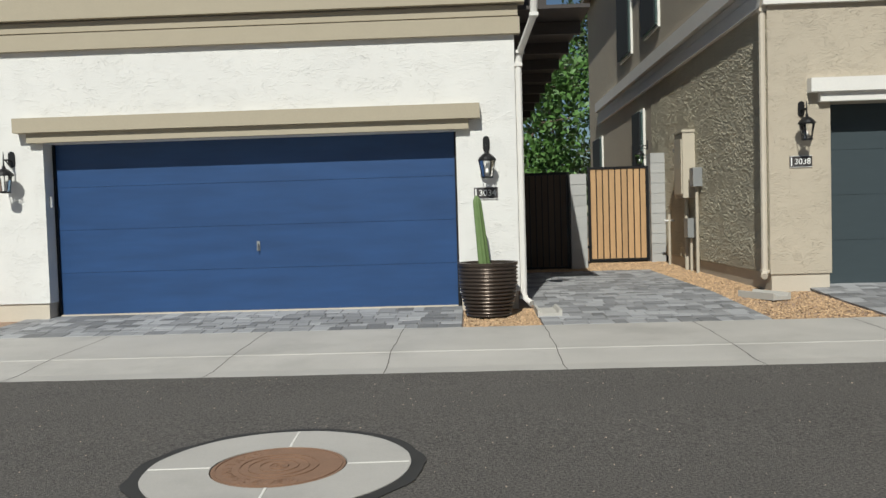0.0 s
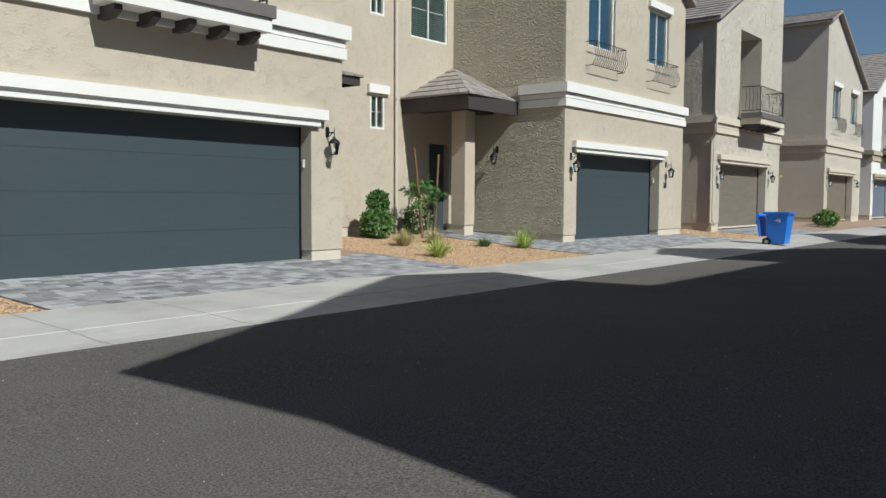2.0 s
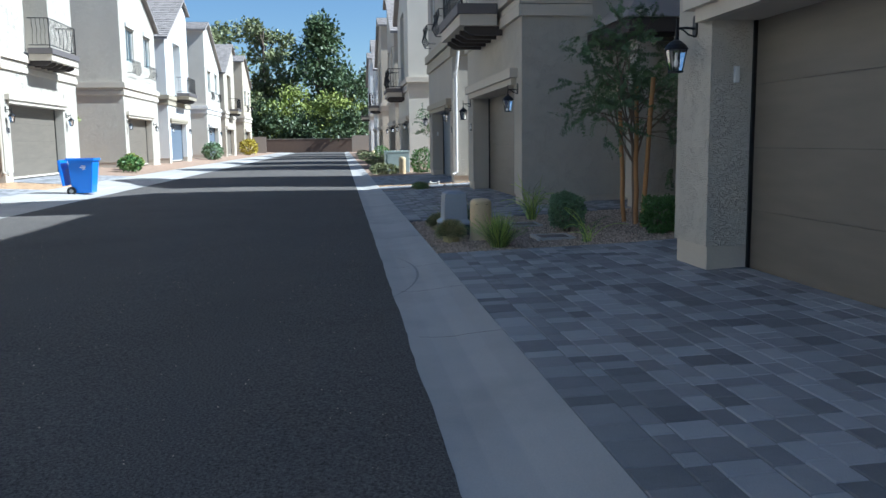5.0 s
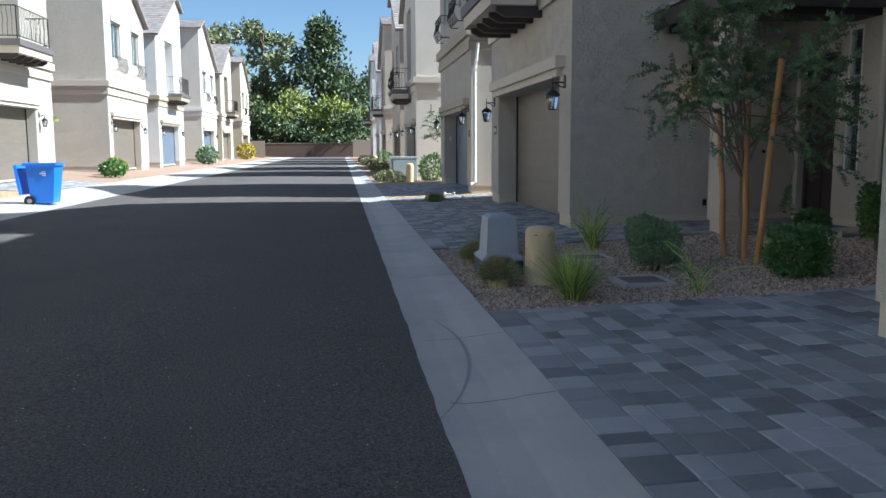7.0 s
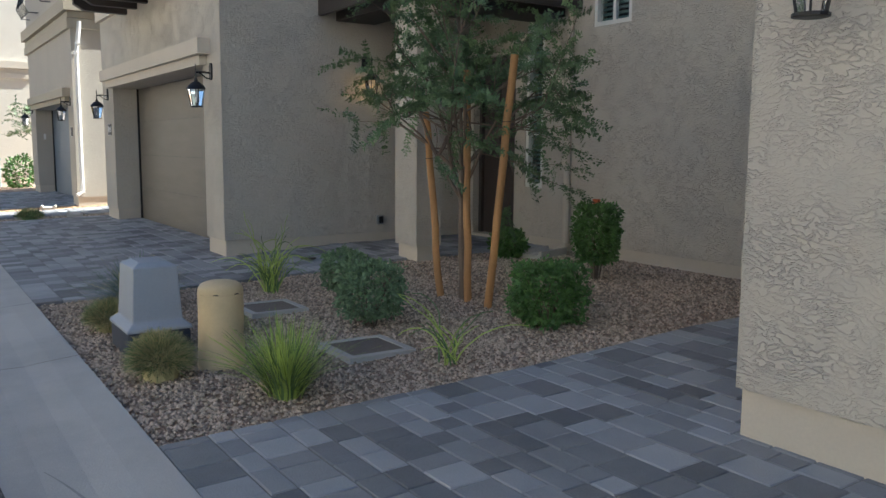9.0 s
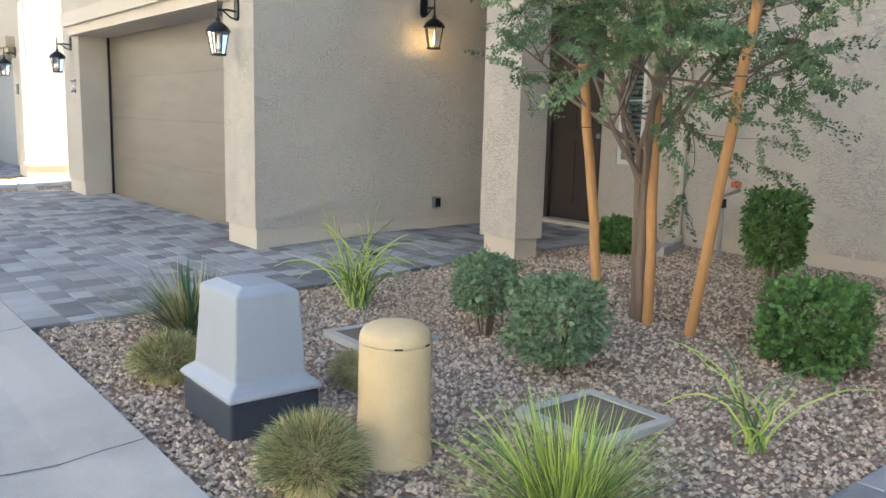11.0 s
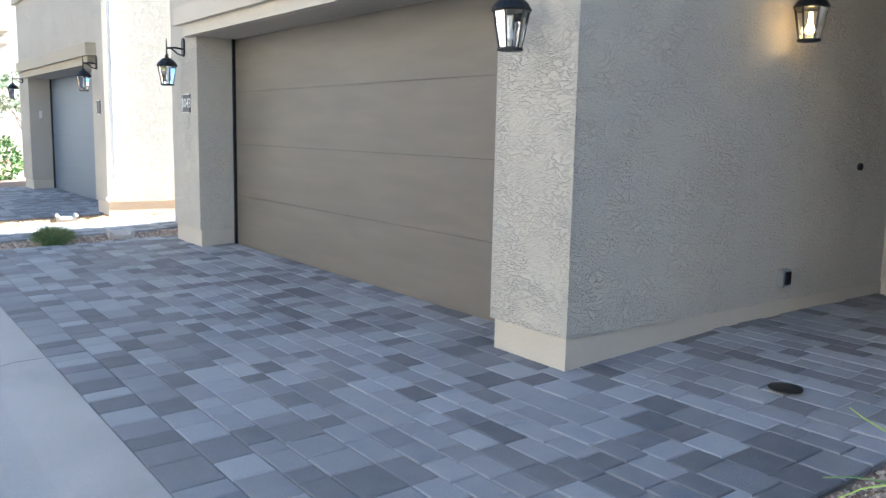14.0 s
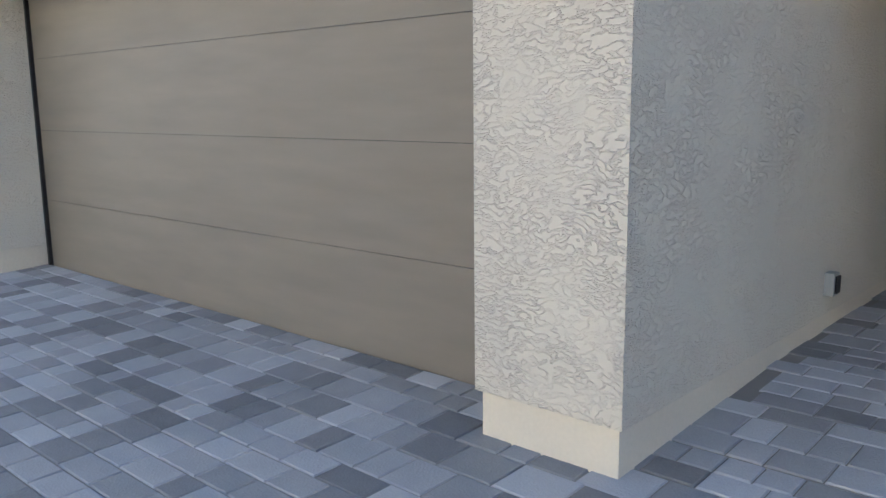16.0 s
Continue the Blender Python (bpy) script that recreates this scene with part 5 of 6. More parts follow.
def blades(x, y, z, n, length, spread, width, material, label, curl=0.5, seed=1, name="grass_clump", lo=0.55, second=None):
    """A tuft of arching blades."""
    rnd = random.Random(seed)
    top = thing(name, label, "grass clump", (x, y, z))
    sets = [([], []), ([], [])]
    for i in range(n):
        vs, fs = sets[1 if second and rnd.random() < 0.3 else 0]
        a = rnd.uniform(0, 2 * math.pi)
        L = length * rnd.uniform(lo, 1.0)
        lean = spread * rnd.random() ** 0.7
        c, s = math.cos(a), math.sin(a)
        r0 = rnd.uniform(0, 0.06 + 0.05 * spread)
        k = len(vs)
        m = 6
        for j in range(m + 1):
            t = j / m
            out = r0 + L * (lean * t + curl * lean * t * t * 0.6)
            up = L * (t * math.sqrt(max(0.1, 1 - lean * lean * 0.7)) - curl * lean * t * t * 0.75)
            w = width * (1 - t) ** 0.6 + 0.0004
            wob = 0.02 * L * math.sin(5 * t + a * 7)
            vs += [(out * c - s * (w + wob), out * s + c * (w + wob), max(up, 0.004)), (out * c + s * (w - wob), out * s - c * (w - wob), max(up, 0.004) + 0.001)]
        for j in range(m):
            fs.append((k + 2 * j, k + 2 * j + 1, k + 2 * j + 3, k + 2 * j + 2))
    mesh_thing("foliage", *sets[0], material, top, "stuff")
    if second:
        mesh_thing("dry_foliage", *sets[1], second, top, "stuff", "dry straw-coloured blades")
    return top


def ball_tuft(x, y, z, r, h, n, material, label, seed, second=None):
    """A dense round tuft of short fine blades."""
    rnd = random.Random(seed)
    top = thing("grass_clump", label, "grass clump", (x, y, z))
    sets = [([], []), ([], [])]
    for i in range(n):
        vs, fs = sets[1 if second and rnd.random() < 0.3 else 0]
        d = Vector((rnd.gauss(0, 1), rnd.gauss(0, 1), abs(rnd.gauss(0, 1.1)) - 0.25)).normalized()
        q = rnd.uniform(0.5, 0.82)
        p = Vector((d.x * r * q, d.y * r * q, h * 0.38 + d.z * h * 0.62 * q))
        e = (d + Vector((rnd.gauss(0, 0.28), rnd.gauss(0, 0.28), rnd.gauss(0.15, 0.28)))).normalized()
        L = r * rnd.uniform(0.16, 0.36)
        side = e.cross(Vector((rnd.gauss(0, 1), rnd.gauss(0, 1), rnd.gauss(0, 1)))).normalized() * 0.0016
        k = len(vs)
        mid, tip = p + e * L * 0.6, p + e * L + Vector((d.x, d.y, -0.8)) * L * 0.12
        vs += [p - side, p + side, mid + side * 0.8, mid - side * 0.8, tip]
        fs += [(k, k + 1, k + 2, k + 3), (k + 3, k + 2, k + 4)]
    for vs, fs in sets:
        for v in vs:
            v.z = max(v.z, 0.004)
    bm = bmesh.new()
    lathe(bm, [(r * 0.45, 0.0), (r * 0.58, h * 0.35), (r * 0.45, h * 0.62), (0.02, h * 0.74)], 12)
    part("core", bm, material, top, kind="stuff")
    mesh_thing("foliage", *sets[0], material, top, "stuff")
    if second:
        mesh_thing("green_foliage", *sets[1], second, top, "stuff", "green blades")
    return top


def stringy(x, y, z, n, length, seed, label):
    """A sprawling plant of long curling stems."""
    rnd = random.Random(seed)
    top = thing("curly_plant", label, "succulent plant", (x, y, z))
    for part_name, count, material in (("foliage", n, BLADE_YELLOW), ("inner_foliage", n // 2, BLADE)):
        bm = bmesh.new()
        for i in range(count):
            a, L = rnd.uniform(0, 6.28), length * rnd.uniform(0.5, 1.1)
            p = Vector((rnd.uniform(-0.05, 0.05), rnd.uniform(-0.05, 0.05), 0))
            d = Vector((0.14 * math.cos(a), 0.14 * math.sin(a), 1)).normalized()
            pts = [p.copy()]
            fall = rnd.uniform(0.10, 0.34)
            for k in range(9):
                d = (d + Vector((rnd.gauss(0, 0.20) + 0.02 * math.cos(a), rnd.gauss(0, 0.20) + 0.02 * math.sin(a), -fall * (k > 3)))).normalized()
                p = p + d * L / 9
                p.z = max(p.z, 0.01)
                pts.append(p.copy())
            tube(bm, pts, 0.0062, 5, 0.0025)
        part(part_name, bm, material, top, kind="stuff")
    return top


def gz(rows, y):
    return along(rows, y) - 0.03


bush(9.58, -1.22, gz(COURT_S, -1.3), 0.185, 0.185, 0.44, LEAF_GRAY, "rounded gray-green shrub in the gravel court", 0.3, 2600, 0.020, 0.10, 11)
bush(8.84, -1.06, gz(COURT_S, -1.1), 0.215, 0.215, 0.47, LEAF_GRAY, "clipped gray-green shrub beside a valve box", 0.55, 4200, 0.020, 0.05, 12)
bush(8.03, -2.1, gz(COURT_S, -2.1), 0.225, 0.225, 0.45, LEAF_GREEN, "clipped square dark green shrub by the driveway", 0.75, 5200, 0.022, 0.02, 13)
bush(9.20, -3.72, gz(COURT_S, -3.7), 0.19, 0.17, 0.66, LEAF_GREEN, "tall clipped dark green shrub against the court wall", 0.65, 4200, 0.026, 0.12, 14)
bush(10.87, -3.95, gz(COURT_S, -3.9), 0.20, 0.19, 0.32, LEAF_GREEN, "small round dark green shrub by the splash block", 0.1, 1300, 0.036, 0.0, 15)
blades(10.62, 0.18, gz(COURT_S, 0.1), 620, 0.53, 0.95, 0.0036, BLADE_DARK, "fan of fine dark green yucca blades in gravel", 0.35, 21, "yucca", second=BLADE_DRY)
blades(7.64, 0.12, gz(COURT_S, 0.1), 520, 0.53, 0.70, 0.0036, BLADE_YELLOW, "bright yellow-green grass tuft beside the beige post", 0.55, 22, "grass_clump", second=BLADE)
ball_tuft(9.92, 0.58, gz(COURT_S, 0.6), 0.21, 0.26, 4500, BLADE_DRY, "low round tuft of straw-green grass by the utility box", 23, second=BLADE)
ball_tuft(8.42, 0.60, gz(COURT_S, 0.6), 0.215, 0.31, 6500, BLADE_DRY, "round tuft of straw-green grass near the gutter", 24, second=BLADE)
ball_tuft(9.28, -0.12, gz(COURT_S, -0.1), 0.15, 0.19, 2200, BLADE_DRY, "small straw-coloured grass tuft behind the beige post", 25)
ball_tuft(-0.56, 0.05, gz(COURT_S, 0.05), 0.24, 0.27, 5000, BLADE_DRY, "round olive grass tuft at the driveway's edge", 26, second=BLADE)
ball_tuft(19.95, -0.1, gz(COURT_S, 0.1), 0.26, 0.22, 3000, BLADE, "small green grass tuft between two driveways", 27, second=BLADE_DRY)
stringy(10.62, -0.98, gz(COURT_S, -1), 46, 0.74, 31, "sprawling yellow-green plant of curling stems")
stringy(7.66, -0.98, gz(COURT_S, -1), 12, 0.55, 32, "small sprawling plant of curling pale stems")
# sunlit court
bush(10.9, 15.4, gz(COURT_N, 15.4), 0.38, 0.36, 0.72, LEAF_GREEN, "round green shrub in the sunlit court", 0.2, 2600, 0.05, 0.0, 41)
bush(11.05, 15.5, gz(COURT_N, 15.5) + 0.66, 0.24, 0.22, 0.50, LEAF_GREEN, "upper ball of a pruned shrub in the sunlit court", 0.2, 1500, 0.045, 0.0, 42)
bush(13.0, 15.9, gz(COURT_N, 15.9), 0.4, 0.3, 0.8, LEAF_GREEN, "dark shrub in the porch's shade", 0.2, 1200, 0.05, 0.0, 43)
for k, (x, y, L, m_, lab) in enumerate(((9.25, 12.1, 0.55, BLADE_YELLOW, "spiky green yucca in sunlit gravel"), (10.2, 13.9, 0.55, BLADE_DRY, "dry brownish grass tuft in sunlit gravel"), (13.0 - 0.2, 12.35, 0.6, BLADE_YELLOW, "bright yellow-green yucca in sunlit gravel"), (12.1, 13.0, 0.3, BLADE, "low green plant in sunlit gravel"), (11.4, 14.0, 0.5, BLADE_DRY, "reddish dry grass tuft in sunlit gravel"))):
    blades(x, y, gz(COURT_N, y), 260, L, 0.9, 0.006, m_, lab, 0.3, 50 + k, "yucca" if m_ is BLADE_YELLOW else "grass_clump")
bush(39.3, 12.0, 0.2, 0.55, 0.45, 0.65, LEAF_YELLOW, "loose yellow-green shrub by the greige house", 0.1, 900, 0.09, 0, 44)
bush(37.2, 11.6, 0.2, 0.5, 0.5, 0.6, LEAF_GREEN, "low green shrub in the sunny yard", 0.1, 700, 0.08, 0, 45)
bush(64.5, 12.0, 0.2, 0.8, 0.7, 1.2, LEAF_GRAY, "rounded gray-green shrub far down the sunny side", 0.1, 900, 0.12, 0, 46)
bush(90.0, 12.0, 0.2, 1.0, 0.9, 1.6, LEAF_FLOWER, "yellow flowering shrub at the street's end", 0.1, 900, 0.14, 0, 47)
for k, (x, y, r, h, m_) in enumerate(((31.8, -1.3, 0.55, 1.0, LEAF_GREEN), (31.6, 0.25, 0.7, 0.4, LEAF_OLIVE), (33.4, 0.3, 0.6, 0.35, LEAF_OLIVE), (45.5, 0.0, 0.7, 0.45, LEAF_OLIVE), (58, 0.1, 0.8, 0.6, LEAF_OLIVE), (60.5, -1, 0.8, 1.0, LEAF_GREEN), (72, 0, 0.8, 0.6, LEAF_OLIVE))):
    bush(x, y, 0.02, r, r * 0.8, h, m_, "dark shrub in a shaded gravel bed" if h > 0.9 else "low olive groundcover shrub in a shaded bed", 0.1, 1000, 0.06, 0, 60 + k)


def grow(rnd, bm, p, d, length, r, depth, tips, bend=0.25, wide=9.0):
    pts = [p.copy()]
    m = 4
    for k in range(m):
        d = (d + Vector((rnd.gauss(0, bend * 0.5), rnd.gauss(0, bend * 0.5), rnd.gauss(0, bend * 0.3)))).normalized()
        p = p + d * length / m
        pts.append(p.copy())
    if math.hypot(pts[-1].x, pts[-1].y) > wide:
        return
    tube(bm, pts, r, 6 if r > 0.012 else 4, r * 0.6)
    tips.append((pts[-1], d))
    if depth:
        for _ in range(rnd.choice((2, 3))):
            q = pts[rnd.choice((2, 3, 4))]
            e = (d + Vector((rnd.gauss(0, 0.75), rnd.gauss(0, 0.75), rnd.gauss(0, 0.45)))).normalized()
            grow(rnd, bm, q, e, length * rnd.uniform(0.6, 0.85), r * 0.58, depth - 1, tips, bend, wide)


def spray_tree(x, y, z, label, seed, leaf_m, height=3.4, starts=((0.0, 0.0),), leaves=26, size=0.016, depth=4, first=0.8, reach=0.42, wide=9.0):
    """A small airy tree: thin stems, many twigs and pairs of tiny leaflets along them."""
    rnd = random.Random(seed)
    top = thing("tree", label, "tree", (x, y, z))
    tips = []
    for k, (ax, ay) in enumerate(starts):
        bm = bmesh.new()
        p = Vector((ax * 0.12, ay * 0.12, -0.03))
        pts = [p.copy()]
        for j in range(5):
            p = p + Vector((ax * 0.03 + rnd.gauss(0, 0.015), ay * 0.03 + rnd.gauss(0, 0.015), first / 5 * rnd.uniform(0.9, 1.1)))
            pts.append(p.copy())
        tube(bm, pts, 0.035, 8, 0.024)
        for j in range(5):
            d = Vector((ax * 0.5 + rnd.gauss(0, 0.55), ay * 0.5 + rnd.gauss(0, 0.55), 0.9)).normalized()
            grow(rnd, bm, pts[-1 - (j % 2)], d, height * 0.30, 0.017, depth - 1, tips, 0.25, wide)
        part("trunk", bm, BARK, top)
    vs, fs = [], []
    for p, d in tips:
        for s in range(3):
            e = (d + Vector((rnd.gauss(0, 0.7), rnd.gauss(0, 0.7), rnd.gauss(-0.15, 0.45)))).normalized()
            side = e.cross(Vector((rnd.gauss(0, 1), rnd.gauss(0, 1), 1))).normalized()
            L = rnd.uniform(0.5, 1.0) * reach
            for k in range(leaves):
                t = k / leaves
                c = p + e * L * t + Vector((0, 0, -0.05 * t * t)) + Vector((rnd.gauss(0, 0.012), rnd.gauss(0, 0.012), rnd.gauss(0, 0.012)))
                for sg in (-1, 1):
                    w = size * rnd.uniform(0.6, 1.3)
                    o = (side * sg + e * 0.5 + Vector((0, 0, rnd.gauss(0, 0.4)))).normalized()
                    u = o.cross(e).normalized() * w * 0.1 + e * w * 0.55
                    i = len(vs)
                    vs += [c, c + o * w * 0.7 + u, c + o * w * 1.7, c + o * w * 0.7 - u]
                    fs.append((i, i + 1, i + 2, i + 3))
    mesh_thing("crown", vs, fs, leaf_m, top, "stuff")
    return top


spray_tree(9.20, -2.16, 0.10, "slender airy green tree with several thin trunks in gravel", 71, LEAF_TREE, 2.75, ((-0.25, 0.1), (0.3, -0.1)), 46, 0.0150, 4, 1.15, 0.36, 1.05)
spray_tree(12.5, 15.1, 0.33, "young staked green tree in the sunlit court", 72, LEAF_GREEN, 1.35, ((0, 0),), 9, 0.030, 3, 0.8, 0.26)
spray_tree(35.0, 14.2, 0.33, "young staked tree beside a greige wall", 73, LEAF_YELLOW, 2.2, ((0, 0),), 9, 0.05, 3, 1.3, 0.35)
spray_tree(36.5, -2.6, 0.1, "small open tree in front of a shaded white wall", 74, LEAF_TREE, 2.4, ((0, 0),), 8, 0.05, 3, 1.4, 0.5)


def stake(x0, y0, z0, x1, y1, z1, material, label):
    top = thing("tree_stake", label, "tree stake", (x0, y0, z0), "tree stakes")
    bm = bmesh.new()
    n = 8
    rnd = random.Random(int(x0 * 31))
    pts = [(((x1 - x0) * k / n) + rnd.gauss(0, 0.004), ((y1 - y0) * k / n) + rnd.gauss(0, 0.004), (z1 - z0) * k / n) for k in range(n + 1)]
    tube(bm, pts, 0.033, 12, 0.030)
    part("pole", bm, material, top)
    k = 6
    bm = bmesh.new()
    p = pts[k]
    ring_pts = [(p[0] + 0.034 * math.cos(a), p[1] + 0.034 * math.sin(a), p[2]) for a in [math.pi * 2 * j / 10 for j in range(11)]]
    tube(bm, ring_pts, 0.003, 4)
    part("tie", bm, BLACK, top)


stake(9.42, -2.07, 0.10, 9.70, -2.09, 1.72, STAKE, "orange peeled pine stake leaning beside the tree")
stake(8.77, -2.10, 0.10, 8.49, -2.12, 2.12, STAKE, "orange peeled pine stake leaning away from the tree")
stake(9.10, -2.13, 0.10, 9.14, -2.13, 2.05, STAKE, "orange peeled pine stake between the trunks")
stake(12.05, 14.9, 0.3, 11.85, 15.0, 2.6, STAKE_OLD, "brown wooden stake leaning in the sunlit court")
stake(12.9, 15.2, 0.32, 13.05, 15.2, 2.5, STAKE_OLD, "brown wooden stake behind the young tree")

# ---- utility things in the gravel ----
BOXGRAY = mat("box_blue_gray", (0.33, 0.36, 0.40), 0.55, spread=0.06, dirt=0.1)
BOXBASE = mat("box_base", (0.032, 0.042, 0.065), 0.6, spread=0.12)
POSTBEIGE = mat("post_beige", (0.68, 0.53, 0.31), 0.5, spread=0.08, scale=3, dirt=0.25)
ubox = thing("utility_box", "blue-gray tapered utility box on a dark base", "utility box", (9.25, 0.45, 0.03))


def loft(bm, sections):
    """A closed body through rectangles (half x, half y, z)."""
    rings = [[bm.verts.new((sx * a, sy * b, z)) for sx, sy in ((-1, -1), (1, -1), (1, 1), (-1, 1))] for a, b, z in sections]
    for r, q in zip(rings, rings[1:]):
        for i in range(4):
            j = (i + 1) % 4
            bm.faces.new((r[i], r[j], q[j], q[i]))
    bm.faces.new(rings[0][::-1]), bm.faces.new(rings[-1])


def bevelled(ob, w=0.015, n=2):
    b = ob.modifiers.new("bevel", "BEVEL")
    b.width, b.segments, b.limit_method = w, n, "ANGLE"
    return ob


bm = bmesh.new(); loft(bm, [(0.26, 0.205, -0.03), (0.26, 0.205, 0.15)])
bevelled(part("base", bm, BOXBASE, ubox, "dark base band"))
bm = bmesh.new(); loft(bm, [(0.27, 0.215, 0.151), (0.27, 0.215, 0.172), (0.215, 0.165, 0.215), (0.19, 0.145, 0.575), (0.13, 0.09, 0.605)])
bevelled(part("cover", bm, BOXGRAY, ubox), 0.008)
bollard = thing("utility_post", "beige plastic utility post with a domed cap", "utility post", (8.49, 0.20, 0.03))
bm = bmesh.new(); lathe(bm, [(0.150, -0.03), (0.152, 0.02), (0.146, 0.04), (0.141, 0.25), (0.140, 0.46), (0.140, 0.4695)], 40)
part("body", bm, POSTBEIGE, bollard, smooth=True)
bm = bmesh.new(); lathe(bm, [(0.1400, 0.4702), (0.1400, 0.475), (0.139, 0.492), (0.134, 0.508), (0.124, 0.522), (0.106, 0.534), (0.08, 0.542), (0.045, 0.547), (0.01, 0.549)], 40)
part("cap", bm, POSTBEIGE, bollard, smooth=True)
for a in (150, 205, 260):
    bm = bmesh.new(); bx(bm, 0.139, 0.1425, -0.016, 0.016, 0.470, 0.476, pose(0, 0, 0, 0, 0, a))
    part("slot", bm, BLACK, bollard)
MESHLID = mat("valve_lid", (0.17, 0.135, 0.105), 0.7, spread=0.2, fine=60, fine_amount=0.3, bump=0.004, bump_scale=90)
for k, (x, y) in enumerate(((9.90, -0.68), (8.26, -0.71))):
    vb = thing("valve_box", "square valve box with a dark lid flush in gravel", "valve box", (x, y, gz(COURT_S, y) - 0.02), "valve boxes")
    s = 0.245
    part("rim", boxes((-s, s, -s, -s + 0.05, 0, 0.055), (-s, s, s - 0.05, s, 0, 0.055), (-s, -s + 0.05, -s + 0.05, s - 0.05, 0, 0.055), (s - 0.05, s, -s + 0.05, s - 0.05, 0, 0.055)), BLOCK, vb)
    part("lid", boxes((-s + 0.05, s - 0.05, -s + 0.05, s - 0.05, 0.0, 0.048)), MESHLID, vb)
CABGREEN = mat("cabinet_gray_green", (0.40, 0.47, 0.45), 0.5, spread=0.05)
cab = thing("transformer_cabinet", "pale gray-green transformer cabinet in a shaded bed", "transformer", (33.2, -0.35, 0.03))
bevelled(part("body", boxes((-0.6, 0.6, -0.5, 0.5, 0.0, 0.85)), CABGREEN, cab), 0.02)
part("lid", boxes((-0.62, 0.62, -0.52, 0.52, 0.851, 0.92)), CABGREEN, cab)
part("door", boxes((-0.612, -0.601, -0.42, 0.42, 0.1, 0.8)), CABGREEN, cab)
for x, y in ((31.3, -0.45), (58.8, -0.3)):
    b2 = thing("utility_post", "tan utility post beside a cabinet", "utility post", (x, y, 0.03))
    bm = bmesh.new(); lathe(bm, [(0.14, 0), (0.14, 0.62), (0.12, 0.68), (0.03, 0.70)], 20)
    part("body", bm, POSTBEIGE, b2)

# ---- recycling cart ----
BINBLUE = mat("cart_blue", (0.03, 0.19, 0.70), 0.35, spread=0.05)
cart = thing("recycling_cart", "blue wheeled recycling cart with its lid hanging open", "waste cart", (21.35, 8.94, 0.0))
def shell(bm, secs, t=0.012):
    outer = [[bm.verts.new((sx * a, oy + sy * b, z)) for sx, sy in ((-1, -1), (1, -1), (1, 1), (-1, 1))] for a, b, oy, z in secs]
    inner = [[bm.verts.new((sx * (a - t), oy + sy * (b - t), max(z, secs[0][3] + t))) for sx, sy in ((-1, -1), (1, -1), (1, 1), (-1, 1))] for a, b, oy, z in secs]
    for grid, rev in ((outer, False), (inner, True)):
        for r, q in zip(grid, grid[1:]):
            for i in range(4):
                j = (i + 1) % 4
                bm.faces.new((r[i], r[j], q[j], q[i]))
    bm.faces.new(outer[0]), bm.faces.new(inner[0])
    for i in range(4):
        j = (i + 1) % 4
        bm.faces.new((outer[-1][i], outer[-1][j], inner[-1][j], inner[-1][i]))
bm = bmesh.new(); shell(bm, [(0.24, 0.25, 0.02, 0.06), (0.30, 0.32, 0.0, 0.92), (0.30, 0.33, 0.0, 0.98)])
bevelled(part("body", bm, BINBLUE, cart), 0.008)
part("rim", boxes((-0.33, -0.301, -0.35, 0.36, 0.93, 0.99), (0.301, 0.33, -0.35, 0.36, 0.93, 0.99), (-0.30, 0.30, -0.36, -0.331, 0.93, 0.99), (-0.30, 0.30, 0.331, 0.38, 0.95, 1.0)), BINBLUE, cart)
bm = bmesh.new(); loft(bm, [(0.31, 0.02, 0.0), (0.32, 0.035, 0.35), (0.30, 0.03, 0.70)])
lid_ = part("lid", bm, BINBLUE, cart)
lid_.matrix_basis = pose(0, 0.47, 0.26, -7, 0, 0)
for sx in (-1, 1):
    bm = bmesh.new()
    tube(bm, [(sx * 0.27, 0.27, 0.12), (sx * 0.32, 0.27, 0.12)], 0.12, 20)
    wheel = part("wheel", bm, BLACK, cart)
    bm = bmesh.new(); tube(bm, [(sx * 0.318, 0.27, 0.12), (sx * 0.325, 0.27, 0.12)], 0.055, 14)
    part("hub", bm, GRAYMETAL, wheel)
bm = bmesh.new(); tube(bm, [(-0.28, 0.40, 0.95), (0.28, 0.40, 0.95)], 0.016, 8)
part("handle_bar", bm, BINBLUE, cart)
for k, (z, w) in enumerate(((0.78, 0.10), (0.74, 0.14), (0.70, 0.08))):
    part("marking", boxes((-0.302, -0.296, -0.12, -0.12 + w, z, z + 0.018)), LETTER, cart, "white printed bars")

# ---- the end of the street ----
BROWNWALL = mat("end_wall_brown", (0.13, 0.085, 0.06), 0.9, spread=0.15)
TANWALL = mat("end_wall_tan", (0.30, 0.25, 0.20), 0.9, spread=0.1)
wall_end = thing("end_wall", "brown block wall across the end of the street", "boundary wall")
part("wall", boxes((118, 118.2, -3.0, 13.0, -0.1, 1.9)), BROWNWALL, wall_end)
part("coping", boxes((117.95, 118.25, -3.0, 13.0, 1.901, 1.98)), TANWALL, wall_end)
wall_tan = thing("end_wall", "tan block wall beside the last houses", "boundary wall")
part("wall", boxes((106, 106.2, 11.5, 26.0, -0.1, 2.2)), TANWALL, wall_tan)
wall_tan2 = thing("end_wall", "tan block wall at the end of the shaded row", "boundary wall")
part("wall", boxes((112, 112.2, -12.0, 0.5, -0.1, 2.3)), TANWALL, wall_tan2)


